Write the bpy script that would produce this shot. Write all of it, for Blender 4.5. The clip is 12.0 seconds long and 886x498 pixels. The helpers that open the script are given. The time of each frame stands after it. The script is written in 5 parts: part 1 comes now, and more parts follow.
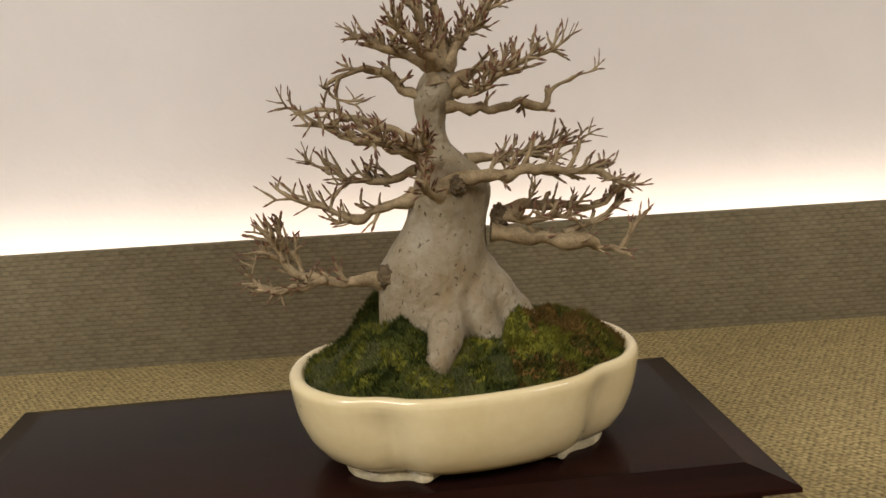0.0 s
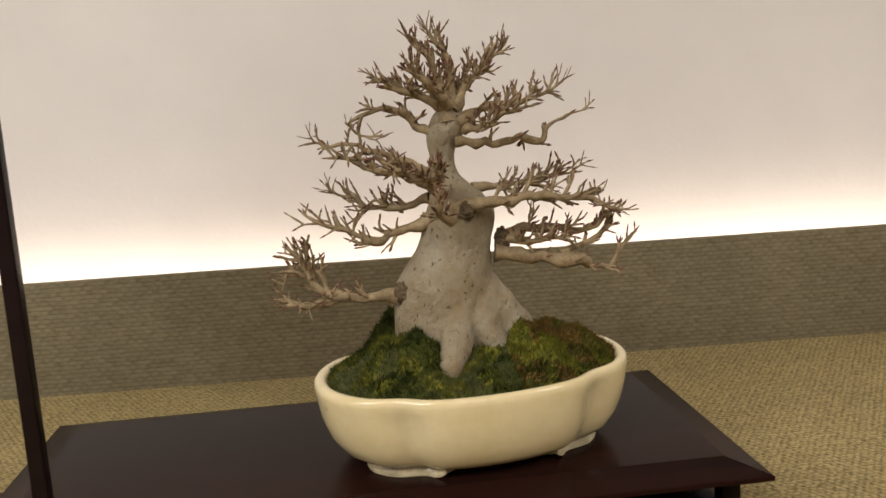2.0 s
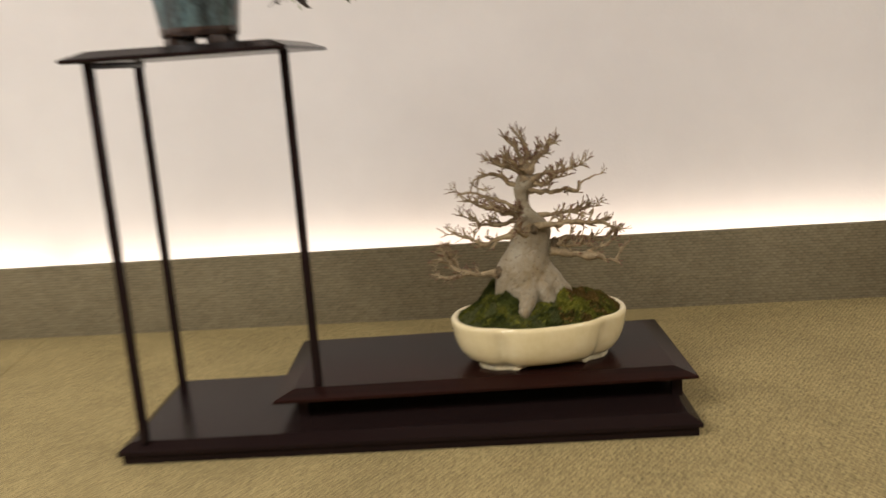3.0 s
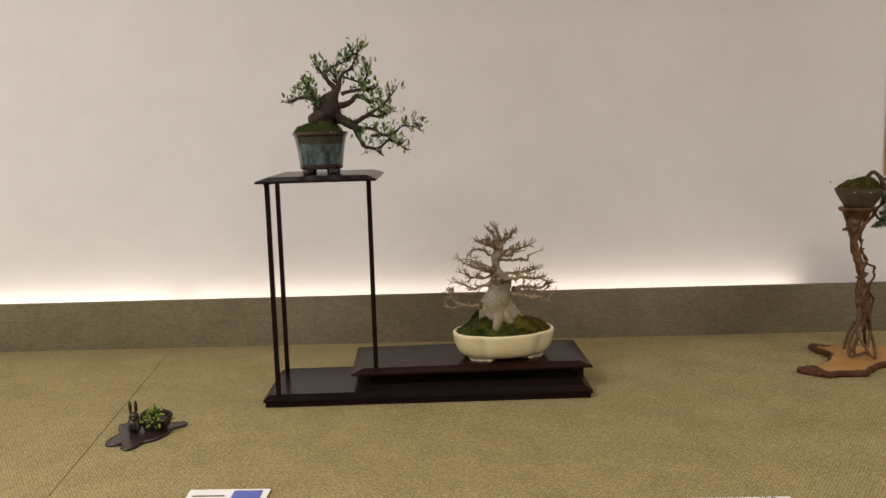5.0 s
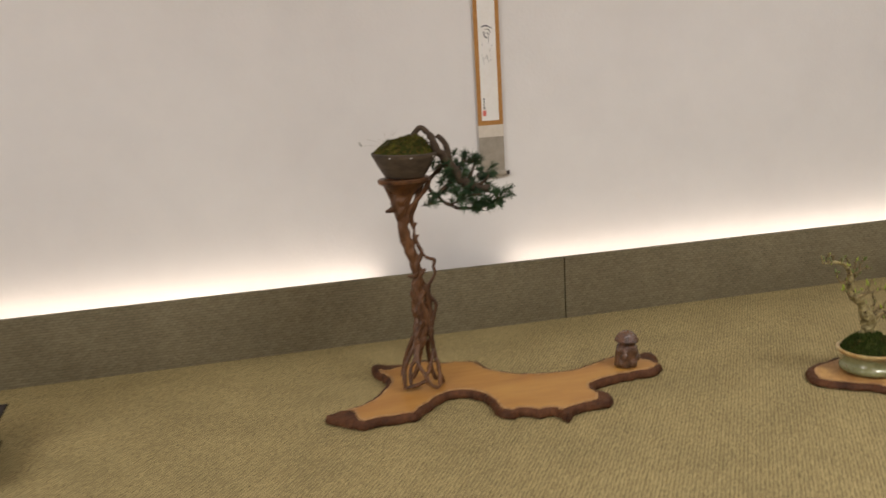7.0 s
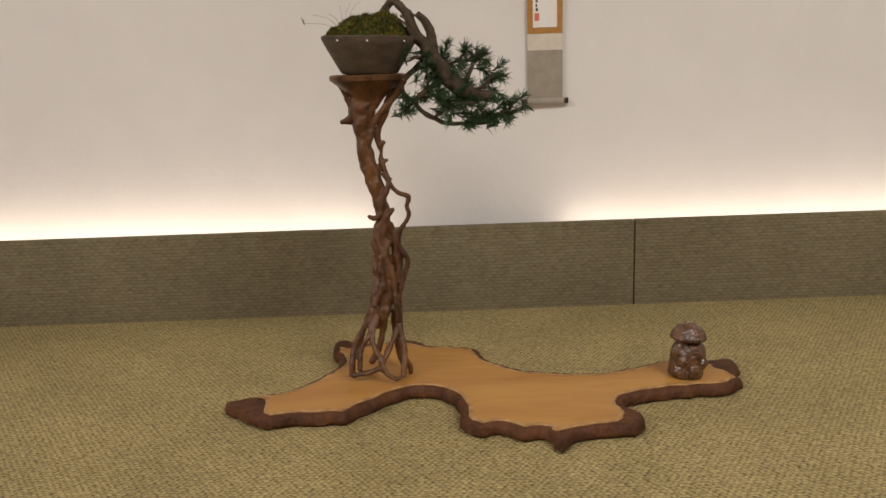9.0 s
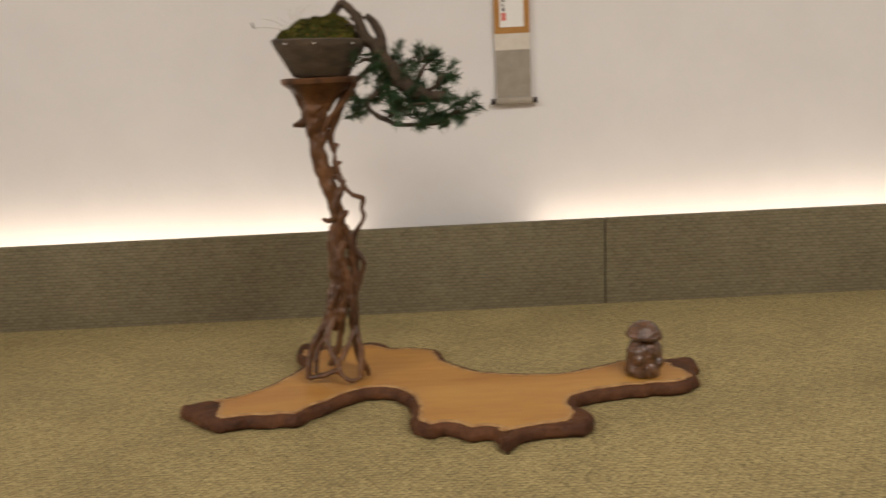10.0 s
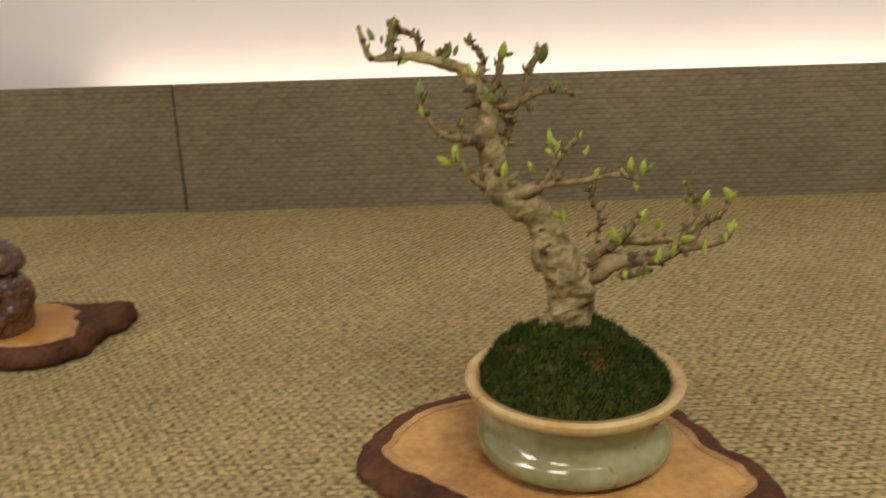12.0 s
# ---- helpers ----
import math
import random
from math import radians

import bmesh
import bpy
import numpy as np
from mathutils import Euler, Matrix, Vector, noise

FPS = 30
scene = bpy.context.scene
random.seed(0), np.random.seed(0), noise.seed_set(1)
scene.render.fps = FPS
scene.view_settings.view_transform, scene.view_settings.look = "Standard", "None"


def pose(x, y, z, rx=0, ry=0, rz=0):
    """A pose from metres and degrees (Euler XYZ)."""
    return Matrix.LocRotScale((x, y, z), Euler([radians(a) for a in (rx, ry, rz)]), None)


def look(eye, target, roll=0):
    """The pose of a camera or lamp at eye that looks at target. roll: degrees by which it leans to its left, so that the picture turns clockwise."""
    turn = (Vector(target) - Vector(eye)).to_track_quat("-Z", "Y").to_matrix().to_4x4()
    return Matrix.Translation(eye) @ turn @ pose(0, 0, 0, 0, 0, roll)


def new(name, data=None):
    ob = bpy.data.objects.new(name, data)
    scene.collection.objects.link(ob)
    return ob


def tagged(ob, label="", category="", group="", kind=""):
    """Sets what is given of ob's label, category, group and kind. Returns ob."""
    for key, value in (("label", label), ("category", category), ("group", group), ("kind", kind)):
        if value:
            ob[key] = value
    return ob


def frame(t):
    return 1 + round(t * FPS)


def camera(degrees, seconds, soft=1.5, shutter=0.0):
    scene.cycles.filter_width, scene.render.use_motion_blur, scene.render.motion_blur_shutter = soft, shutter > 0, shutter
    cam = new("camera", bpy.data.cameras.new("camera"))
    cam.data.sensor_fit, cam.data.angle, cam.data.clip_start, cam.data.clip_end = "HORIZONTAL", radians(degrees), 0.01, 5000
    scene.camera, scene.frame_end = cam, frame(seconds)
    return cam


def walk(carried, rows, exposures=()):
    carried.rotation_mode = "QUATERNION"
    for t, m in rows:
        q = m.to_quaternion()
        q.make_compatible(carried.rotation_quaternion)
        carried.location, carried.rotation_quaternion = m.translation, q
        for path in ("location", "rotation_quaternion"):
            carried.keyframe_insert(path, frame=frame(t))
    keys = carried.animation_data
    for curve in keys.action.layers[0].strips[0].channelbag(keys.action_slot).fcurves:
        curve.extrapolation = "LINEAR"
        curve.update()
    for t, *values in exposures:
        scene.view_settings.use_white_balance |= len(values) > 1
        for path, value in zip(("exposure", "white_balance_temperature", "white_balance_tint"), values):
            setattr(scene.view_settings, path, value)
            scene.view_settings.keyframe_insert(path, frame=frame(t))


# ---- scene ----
cam = camera(54.0, 12.0, soft=1.5, shutter=0.4)
PATH = [
    (0, (0.448, 0.049, 0.328), (0.526, 2.003, -0.089), -3.2),
    (0.5, (0.437, 0.011, 0.326), (0.566, 1.97, -0.057), -2.7),
    (1, (0.429, -0.005, 0.332), (0.561, 1.962, -0.007), -2.6),
    (1.5, (0.424, -0.009, 0.33), (0.563, 1.959, 0.004), -2.5),
    (2, (0.423, -0.02, 0.331), (0.551, 1.947, -0.007), -3.3),
    (2.5, (0.423, -0.148, 0.372), (0.491, 1.813, -0.012), -4.4),
    (3, (0.44, -0.543, 0.483), (0.3, 1.405, 0.053), -4.0),
    (3.2, (0.471, -0.715, 0.530), (0.259, 1.217, 0.078), -3.6),
    (4.8, (0.371, -1.405, 0.618), (0.338, 0.573, 0.322), -1.5),
    (5, (0.388, -1.417, 0.614), (0.345, 0.563, 0.336), -1.7),
    (5.5, (0.397, -1.39, 0.612), (0.405, 0.587, 0.311), -3.3),
    (6, (0.533, -1.236, 0.594), (0.752, 0.717, 0.225), -4.8),
    (6.5, (0.859, -0.99, 0.562), (1.276, 0.929, 0.179), -4.3),
    (7, (1.105, -0.742, 0.590), (1.526, 1.164, 0.160), -3.4),
    (7.2, (1.172, -0.648, 0.568), (1.558, 1.272, 0.148), -3.1),
    (7.5, (1.239, -0.496, 0.527), (1.584, 1.427, 0.102), -2.4),
    (7.7, (1.291, -0.437, 0.491), (1.569, 1.492, 0.052), -2.0),
    (9.3, (1.457, -0.333, 0.405), (1.433, 1.621, -0.021), -2.5),
    (9.5, (1.471, -0.339, 0.413), (1.415, 1.615, -0.009), -2.9),
    (10, (1.519, -0.334, 0.401), (1.507, 1.621, -0.023), -2.9),
    (10.5, (1.721, -0.276, 0.42), (1.902, 1.661, -0.046), -3.3),
    (11, (1.907, -0.079, 0.371), (2.256, 1.825, -0.13), -3.0),
    (11.5, (2.022, 0.063, 0.297), (2.284, 1.961, -0.276), -2.3),
    (12, (2.074, 0.099, 0.252), (2.039, 2.001, -0.365), -1.9),
]
BALANCE = [(0, 0.08, 6600, 10), (1, 0.12, 6600, 10), (2.5, 0.12, 6600, 10), (3, 0.11, 6600, 10), (5, -0.25, 6450, 10), (6, -0.10, 6400, 9.8), (7, -0.04, 6400, 9.7), (9.5, -0.03, 6700, 10), (11, 0.03, 6600, 10), (12, 0.05, 6850, 11)]
walk(cam, [(t, look(eye, target, roll)) for t, eye, target, roll in PATH], BALANCE)

# ---------------------------------------------------------------- light
scene.world = bpy.data.worlds.new("world")
scene.world.use_nodes = True
scene.world.node_tree.nodes["Background"].inputs[0].default_value = (0.9, 0.92, 1.0, 1)
scene.world.node_tree.nodes["Background"].inputs[1].default_value = 0.05


def area(name, at, target, sx, sy, watts, colour):
    data = bpy.data.lights.new(name, "AREA")
    data.shape, data.size, data.size_y, data.energy, data.color = "RECTANGLE", sx, sy, watts, colour
    ob = new(name, data)
    ob.matrix_world = look(at, target)
    return tagged(ob, kind="structure")


WALL_Y, PANEL_Y, PANEL_H, CEIL = 1.122, 1.035, 0.14, 1.9
CEIL_LAMPS = [(-1.25, -0.95, 2.00, 0.90, 84), (1.1, -1.6, 0.90, 0.40, 14), (2.6, -0.75, 1.10, 0.50, 36)]
for lx, ly, sx, sy, watts in CEIL_LAMPS:
    area("ceiling_lamp_light", (lx, ly, CEIL - 0.045), (lx, ly + 0.25, 0), sx, sy, watts, (1.0, 0.965, 0.92))
STRIPS = [(-2.3, -0.47, 0.9), (-0.44, 1.37, 0.76), (1.67, 3.5, 0.68)]
for a, b, watts in STRIPS:
    area("strip_light", ((a + b) / 2, PANEL_Y + 0.052, 0.105), ((a + b) / 2, PANEL_Y + 0.070, 0.5), b - a, 0.012, watts * (b - a), (1.0, 0.82, 0.66))

# ---------------------------------------------------------------- materials


def mat(name, colour, rough=0.6, metal=0.0, spec=0.5, var=0.0, scale=30.0, other=None, stretch=(1, 1, 1), bump=0.0, bscale=None, coat=0.0, detail=5.0, specks=None):
    """Colour mottled at two scales towards `other`, with bump of depth `bump` metres."""
    m = bpy.data.materials.new(name)
    m.use_nodes = True
    t = m.node_tree
    b = t.nodes["Principled BSDF"]
    b.inputs["Base Color"].default_value = (*colour, 1)
    b.inputs["Roughness"].default_value, b.inputs["Metallic"].default_value = rough, metal
    b.inputs["Specular IOR Level"].default_value, b.inputs["Coat Weight"].default_value = spec, coat
    b.inputs["Coat Roughness"].default_value = 0.12
    co = t.nodes.new("ShaderNodeTexCoord")
    mp = t.nodes.new("ShaderNodeMapping")
    mp.inputs["Scale"].default_value = stretch
    t.links.new(co.outputs["Object"], mp.inputs[0])
    if var > 0:
        other = other or tuple(c * 0.5 for c in colour)
        n1, n2 = t.nodes.new("ShaderNodeTexNoise"), t.nodes.new("ShaderNodeTexNoise")
        for n, s in ((n1, scale), (n2, scale * 6.3)):
            n.inputs["Scale"].default_value, n.inputs["Detail"].default_value = s, detail
            t.links.new(mp.outputs[0], n.inputs["Vector"])
        ad = t.nodes.new("ShaderNodeMath")
        ad.operation = "MULTIPLY_ADD"
        ad.inputs[1].default_value = 0.5
        t.links.new(n2.outputs[0], ad.inputs[0])
        t.links.new(n1.outputs[0], ad.inputs[2])
        ramp = t.nodes.new("ShaderNodeValToRGB")
        ramp.color_ramp.elements[0].position, ramp.color_ramp.elements[1].position = 0.75 - 0.35 * var, 0.75 + 0.35 * var
        ramp.color_ramp.elements[0].color, ramp.color_ramp.elements[1].color = (*other, 1), (*colour, 1)
        t.links.new(ad.outputs[0], ramp.inputs[0])
        t.links.new(ramp.outputs[0], b.inputs["Base Color"])
        if specks:
            size, share, tone = specks
            n3 = t.nodes.new("ShaderNodeTexNoise")
            n3.inputs["Scale"].default_value, n3.inputs["Detail"].default_value = size, 3
            t.links.new(mp.outputs[0], n3.inputs["Vector"])
            cut = t.nodes.new("ShaderNodeMapRange")
            cut.inputs[1].default_value, cut.inputs[2].default_value = 0.70 - share * 0.3, 0.76 - share * 0.3
            t.links.new(n3.outputs[0], cut.inputs[0])
            mixer = t.nodes.new("ShaderNodeMix")
            mixer.data_type = "RGBA"
            t.links.new(cut.outputs[0], mixer.inputs[0])
            t.links.new(ramp.outputs[0], mixer.inputs[6])
            mixer.inputs[7].default_value = (*tone, 1)
            t.links.new(mixer.outputs[2], b.inputs["Base Color"])
    if bump > 0:
        nb = t.nodes.new("ShaderNodeTexNoise")
        nb.inputs["Scale"].default_value, nb.inputs["Detail"].default_value = bscale or scale * 4, 6
        t.links.new(mp.outputs[0], nb.inputs["Vector"])
        bp = t.nodes.new("ShaderNodeBump")
        bp.inputs["Distance"].default_value, bp.inputs["Strength"].default_value = bump, 1
        t.links.new(nb.outputs[0], bp.inputs["Height"])
        t.links.new(bp.outputs[0], b.inputs["Normal"])
    return m


def woven(name, light, dark, pit_shade, width, row, axes, depth=0.0006, row_shade=0.80, pits=1.0):
    """Coarse basket weave on the plane named by axes: cords `width` by `row` metres, diving under one another at
    staggered dark pits. The shade in the pits and between rows is painted into the colour.
    """
    m = bpy.data.materials.new(name)
    m.use_nodes = True
    t = m.node_tree
    b = t.nodes["Principled BSDF"]
    b.inputs["Roughness"].default_value, b.inputs["Specular IOR Level"].default_value = 0.85, 0.2

    def math_node(op, x, y=None, z=None):
        k = t.nodes.new("ShaderNodeMath")
        k.operation = op
        for i, v in enumerate((x, y, z)):
            if isinstance(v, (int, float)):
                k.inputs[i].default_value = v
            elif v is not None:
                t.links.new(v, k.inputs[i])
        return k.outputs[0]

    def ranged(x, lo, hi, to_lo, to_hi):
        k = t.nodes.new("ShaderNodeMapRange")
        for i, v in enumerate((lo, hi, to_lo, to_hi)):
            k.inputs[i + 1].default_value = v
        t.links.new(x, k.inputs[0])
        return k.outputs[0]

    def cloud(vector, size, detail):
        k = t.nodes.new("ShaderNodeTexNoise")
        k.inputs["Scale"].default_value, k.inputs["Detail"].default_value = size, detail
        t.links.new(vector, k.inputs["Vector"])
        return k

    co = t.nodes.new("ShaderNodeTexCoord")
    sp = t.nodes.new("ShaderNodeSeparateXYZ")
    t.links.new(co.outputs["Object"], sp.inputs[0])
    cb = t.nodes.new("ShaderNodeCombineXYZ")
    t.links.new(sp.outputs[axes[0]], cb.inputs[0])
    t.links.new(sp.outputs[axes[1]], cb.inputs[1])
    ofs = t.nodes.new("ShaderNodeVectorMath")
    ofs.operation = "MULTIPLY_ADD"
    ofs.inputs[1].default_value = (0.0052, 0.0016, 0)
    t.links.new(cloud(cb.outputs[0], 130, 2).outputs["Color"], ofs.inputs[0])
    t.links.new(cb.outputs[0], ofs.inputs[2])
    sv = t.nodes.new("ShaderNodeSeparateXYZ")
    t.links.new(ofs.outputs[0], sv.inputs[0])
    across = math_node("SINE", math_node("MULTIPLY", sv.outputs[0], math.pi / width))
    along = math_node("SINE", math_node("MULTIPLY", sv.outputs[1], math.pi / row))
    cross = math_node("MULTIPLY", math_node("MULTIPLY", across, along), 0.42)
    squeezed = t.nodes.new("ShaderNodeVectorMath")
    squeezed.operation = "MULTIPLY"
    squeezed.inputs[1].default_value = (1.0, 1.9, 1.0)
    t.links.new(cb.outputs[0], squeezed.inputs[0])
    uneven = math_node("MULTIPLY_ADD", cloud(squeezed.outputs[0], 0.62 / width, 1.5).outputs[0], 3.0, -1.5)
    cord = ranged(math_node("ADD", cross, uneven), -0.95, 0.25, 1.0 - pits, 1.0)
    # also multiplies the colour: painted shade along the line between two rows
    rib = ranged(math_node("ABSOLUTE", math_node("SINE", math_node("MULTIPLY", sv.outputs[1], math.pi / row))), 0.0, 0.6, row_shade, 1.0)
    br = t.nodes.new("ShaderNodeTexBrick")
    br.inputs["Scale"].default_value, br.inputs["Brick Width"].default_value, br.inputs["Row Height"].default_value = 1.0, width * 2, row
    br.inputs["Mortar Size"].default_value, br.inputs["Bias"].default_value = 0.0, 0.0
    br.offset = 0.5
    br.inputs["Color1"].default_value, br.inputs["Color2"].default_value = (*light, 1), (*dark, 1)
    t.links.new(ofs.outputs[0], br.inputs["Vector"])
    mixer = t.nodes.new("ShaderNodeMix")
    mixer.data_type = "RGBA"
    t.links.new(cord, mixer.inputs[0])
    # dark colour painted where a cord dives, standing for the shadow under its neighbour
    mixer.inputs[6].default_value = (*pit_shade, 1)
    t.links.new(br.outputs["Color"], mixer.inputs[7])
    wear = math_node("ADD", cloud(cb.outputs[0], 9, 8).outputs[0], cloud(cb.outputs[0], 480, 4).outputs[0])
    tone = math_node("MULTIPLY", ranged(wear, 0.6, 1.4, 0.78, 1.18), rib)
    mx = t.nodes.new("ShaderNodeVectorMath")
    mx.operation = "SCALE"
    t.links.new(mixer.outputs[2], mx.inputs[0])
    t.links.new(tone, mx.inputs["Scale"])
    t.links.new(mx.outputs[0], b.inputs["Base Color"])
    bp = t.nodes.new("ShaderNodeBump")
    bp.inputs["Distance"].default_value, bp.inputs["Strength"].default_value = depth, 1
    t.links.new(math_node("ADD", cord, rib), bp.inputs["Height"])
    t.links.new(bp.outputs[0], b.inputs["Normal"])
    return m


PLASTER = mat("wall_plaster", (0.75, 0.735, 0.725), 0.9, spec=0.2, var=0.75, scale=2.2, other=(0.685, 0.668, 0.66), bump=0.0004, bscale=160)
CEILING = mat("ceiling_paint", (0.72, 0.71, 0.69), 0.9, spec=0.2)
CARPET = woven("woven_carpet", (0.455, 0.364, 0.172), (0.340, 0.270, 0.125), (0.095, 0.071, 0.030), 0.0033, 0.0052, (0, 1), 0.0011, 0.70)
PANEL = woven("woven_panel", (0.222, 0.190, 0.118), (0.184, 0.156, 0.095), (0.100, 0.082, 0.047), 0.0060, 0.0054, (0, 2), 0.0006, 0.66, 0.5)
RAILWOOD = mat("varnished_rail_wood", (0.24, 0.075, 0.028), 0.12, var=0.8, scale=14, other=(0.13, 0.036, 0.014), stretch=(0.12, 1, 1), coat=0.6)
ROSEWOOD = mat("dark_rosewood", (0.014, 0.008, 0.0075), 0.24, var=0.75, scale=20, other=(0.009, 0.005, 0.005), stretch=(0.07, 1, 1), bump=0.00015, bscale=90, spec=0.10)
ROSEFIGURE = mat("rosewood_board", (0.0165, 0.0058, 0.0042), 0.26, var=0.28, scale=12, other=(0.0048, 0.0030, 0.0026), stretch=(0.05, 1, 1), bump=0.0001, bscale=70, spec=0.055)
SLABWOOD = mat("golden_slab_wood", (0.47, 0.250, 0.060), 0.40, var=0.8, scale=9, other=(0.33, 0.140, 0.030), stretch=(0.35, 1.6, 1), bump=0.0002, bscale=60, spec=0.35)
SLABPALE = mat("pale_slab_wood", (0.56, 0.335, 0.115), 0.5, var=0.75, scale=30, other=(0.235, 0.100, 0.032), bump=0.0003, bscale=150, spec=0.35)
SLABRIM = mat("slab_sapwood", (0.52, 0.31, 0.115), 0.5, var=0.9, scale=60, other=(0.19, 0.075, 0.026))
BARK = mat("slab_bark", (0.125, 0.050, 0.021), 0.6, var=0.8, scale=45, other=(0.034, 0.014, 0.008), bump=0.0016, bscale=130, spec=0.18)
CREAM = mat("cream_glaze", (0.72, 0.625, 0.385), 0.16, var=0.9, scale=22, other=(0.63, 0.525, 0.285), specks=(60, -0.10, (0.30, 0.22, 0.12)), coat=0.5, bump=0.00008, bscale=300)
CLAYFOOT = mat("pot_foot_glaze", (0.62, 0.54, 0.34), 0.3, var=0.6, scale=60)
SOIL = mat("dark_soil", (0.035, 0.024, 0.014), 0.95, var=0.8, scale=120, bump=0.001, bscale=400, spec=0.1)

# ---------------------------------------------------------------- builders


def part(name, bm, material, parent=None, label="", smooth=40):
    me = bpy.data.meshes.new(name)
    bmesh.ops.recalc_face_normals(bm, faces=bm.faces)
    bm.to_mesh(me)
    bm.free()
    for m in material if isinstance(material, (list, tuple)) else [material]:
        me.materials.append(m)
    if smooth:
        me.polygons.foreach_set("use_smooth", [True] * len(me.polygons))
        me.set_sharp_from_angle(angle=radians(smooth))
    ob = new(name, me)
    if parent:
        ob.parent = parent
    if label:
        ob["label"] = label
    return ob


def thing(name, m, label, category, group="", kind=""):
    ob = new(name)
    ob.empty_display_size = 0.02
    ob.matrix_world = m
    return tagged(ob, label, category, group, kind)


def box(bm, x0, x1, y0, y1, z0, z1, bevel=0.0, seg=2):
    made = bmesh.ops.create_cube(bm, size=1)["verts"]
    for v in made:
        v.co = ((x0 + x1) / 2 + v.co.x * (x1 - x0), (y0 + y1) / 2 + v.co.y * (y1 - y0), (z0 + z1) / 2 + v.co.z * (z1 - z0))
    if bevel:
        bmesh.ops.bevel(bm, geom=list({e for v in made for e in v.link_edges}), offset=bevel, segments=seg, affect="EDGES", profile=0.6)
    return bm


def boxed(x0, x1, y0, y1, z0, z1, bevel=0.0, seg=2):
    return box(bmesh.new(), x0, x1, y0, y1, z0, z1, bevel, seg)


def rings(bm, loops, close=True, cap0=True, cap1=True, mi=0):
    """Skin closed loops of equal length one after the other."""
    rows = [[bm.verts.new(p) for p in loop] for loop in loops]
    n = len(rows[0])
    for a, b in zip(rows, rows[1:]):
        for i in range(n):
            bm.faces.new((a[i], a[(i + 1) % n], b[(i + 1) % n], b[i])).material_index = mi
    if cap0:
        bm.faces.new(rows[0][::-1]).material_index = mi
    if cap1:
        bm.faces.new(rows[-1]).material_index = mi
    return rows


def spline(pts, step):
    """Catmull-Rom through pts (tuples of any length), about `step` apart in the first three values."""
    p = [np.array(q, float) for q in pts]
    p = [2 * p[0] - p[1]] + p + [2 * p[-1] - p[-2]]
    out = []
    for a, b, c, d in zip(p, p[1:], p[2:], p[3:]):
        n = max(1, int(round(np.linalg.norm((c - b)[:3]) / step)))
        for k in range(n):
            u = k / n
            out.append(0.5 * (2 * b + (c - a) * u + (2 * a - 5 * b + 4 * c - d) * u * u + (3 * b - a - 3 * c + d) * u ** 3))
    return out + [p[-2]]


def tube(bm, pts, step=0.006, seg=8, rough=0.0, freq=60.0, mi=0, blunt=True, lobes=0, lobe=0.0):
    """A limb along (x, y, z, radius) points; rough: share of the radius by which its skin is uneven."""
    path = spline(pts, step)
    ref, loops = None, []
    for i, q in enumerate(path):
        c = Vector(q[:3])
        d = Vector(path[min(i + 1, len(path) - 1)][:3]) - Vector(path[max(i - 1, 0)][:3])
        d = d.normalized() if d.length > 1e-9 else Vector((0, 0, 1))
        ref = (ref - d * ref.dot(d)).normalized() if ref is not None and (ref - d * ref.dot(d)).length > 1e-6 else d.orthogonal().normalized()
        side, loop = d.cross(ref), []
        for k in range(seg):
            a = 2 * math.pi * k / seg
            way = ref * math.cos(a) + side * math.sin(a)
            r = max(q[3], 0.0002)
            if rough:
                r *= 1 + rough * noise.noise((c + way * r) * freq) + rough * 0.5 * noise.noise((c + way * r) * freq * 2.7)
            if lobes:
                r *= 1 + lobe * math.cos(lobes * a)
            loop.append(c + way * r)
        loops.append(loop)
    return rings(bm, loops, mi=mi)


def lathe(bm, profile, n=64, shape=None, cap0=True, cap1=True, mi=0):
    """Turn (radius, z) points round z; shape(angle, radius, z) may give another (x, y)."""
    loops = []
    for r, z in profile:
        loop = []
        for k in range(n):
            a = 2 * math.pi * k / n
            x, y = shape(a, r, z) if shape else (r * math.cos(a), r * math.sin(a))
            loop.append((x, y, z))
        loops.append(loop)
    return rings(bm, loops, cap0=cap0, cap1=cap1, mi=mi)


def fuse(ob, voxel, soft, rough=0.0, size=0.008):
    """Melt the overlapping limbs of ob into one skin, and roughen it."""
    m = ob.modifiers.new("fuse", "REMESH")
    m.mode, m.voxel_size, m.use_smooth_shade = "VOXEL", voxel, True
    m = ob.modifiers.new("soften", "SMOOTH")
    m.iterations, m.factor = soft, 0.5
    if rough:
        tex = bpy.data.textures.new("roughness", "CLOUDS")
        tex.noise_scale, tex.noise_depth = size, 4
        m = ob.modifiers.new("roughen", "DISPLACE")
        m.texture, m.strength, m.mid_level, m.texture_coords = tex, rough, 0.5, "LOCAL"
    return ob


def outline(pts, step, wob=0.0, seed=0.0):
    """A closed smooth line through pts in the plane, made uneven."""
    loop = [(x, y, 0) for x, y in pts]
    n = len(loop)
    long = spline([loop[-1]] + loop + [loop[0], loop[1]], step)
    a = min(range(len(long) // 2), key=lambda i: np.hypot(*(long[i][:2] - np.array(pts[0]))))
    b = max(range(len(long) // 2, len(long)), key=lambda i: -np.hypot(*(long[i][:2] - np.array(pts[0]))))
    out = []
    for q in long[a:b]:
        v = noise.noise_vector(Vector((q[0] * 60, q[1] * 60, seed)))
        w = noise.noise_vector(Vector((q[0] * 170, q[1] * 170, seed)))
        out.append(Vector((q[0] + wob * (v.x + 0.4 * w.x), q[1] + wob * (v.y + 0.4 * w.y))))
    return out


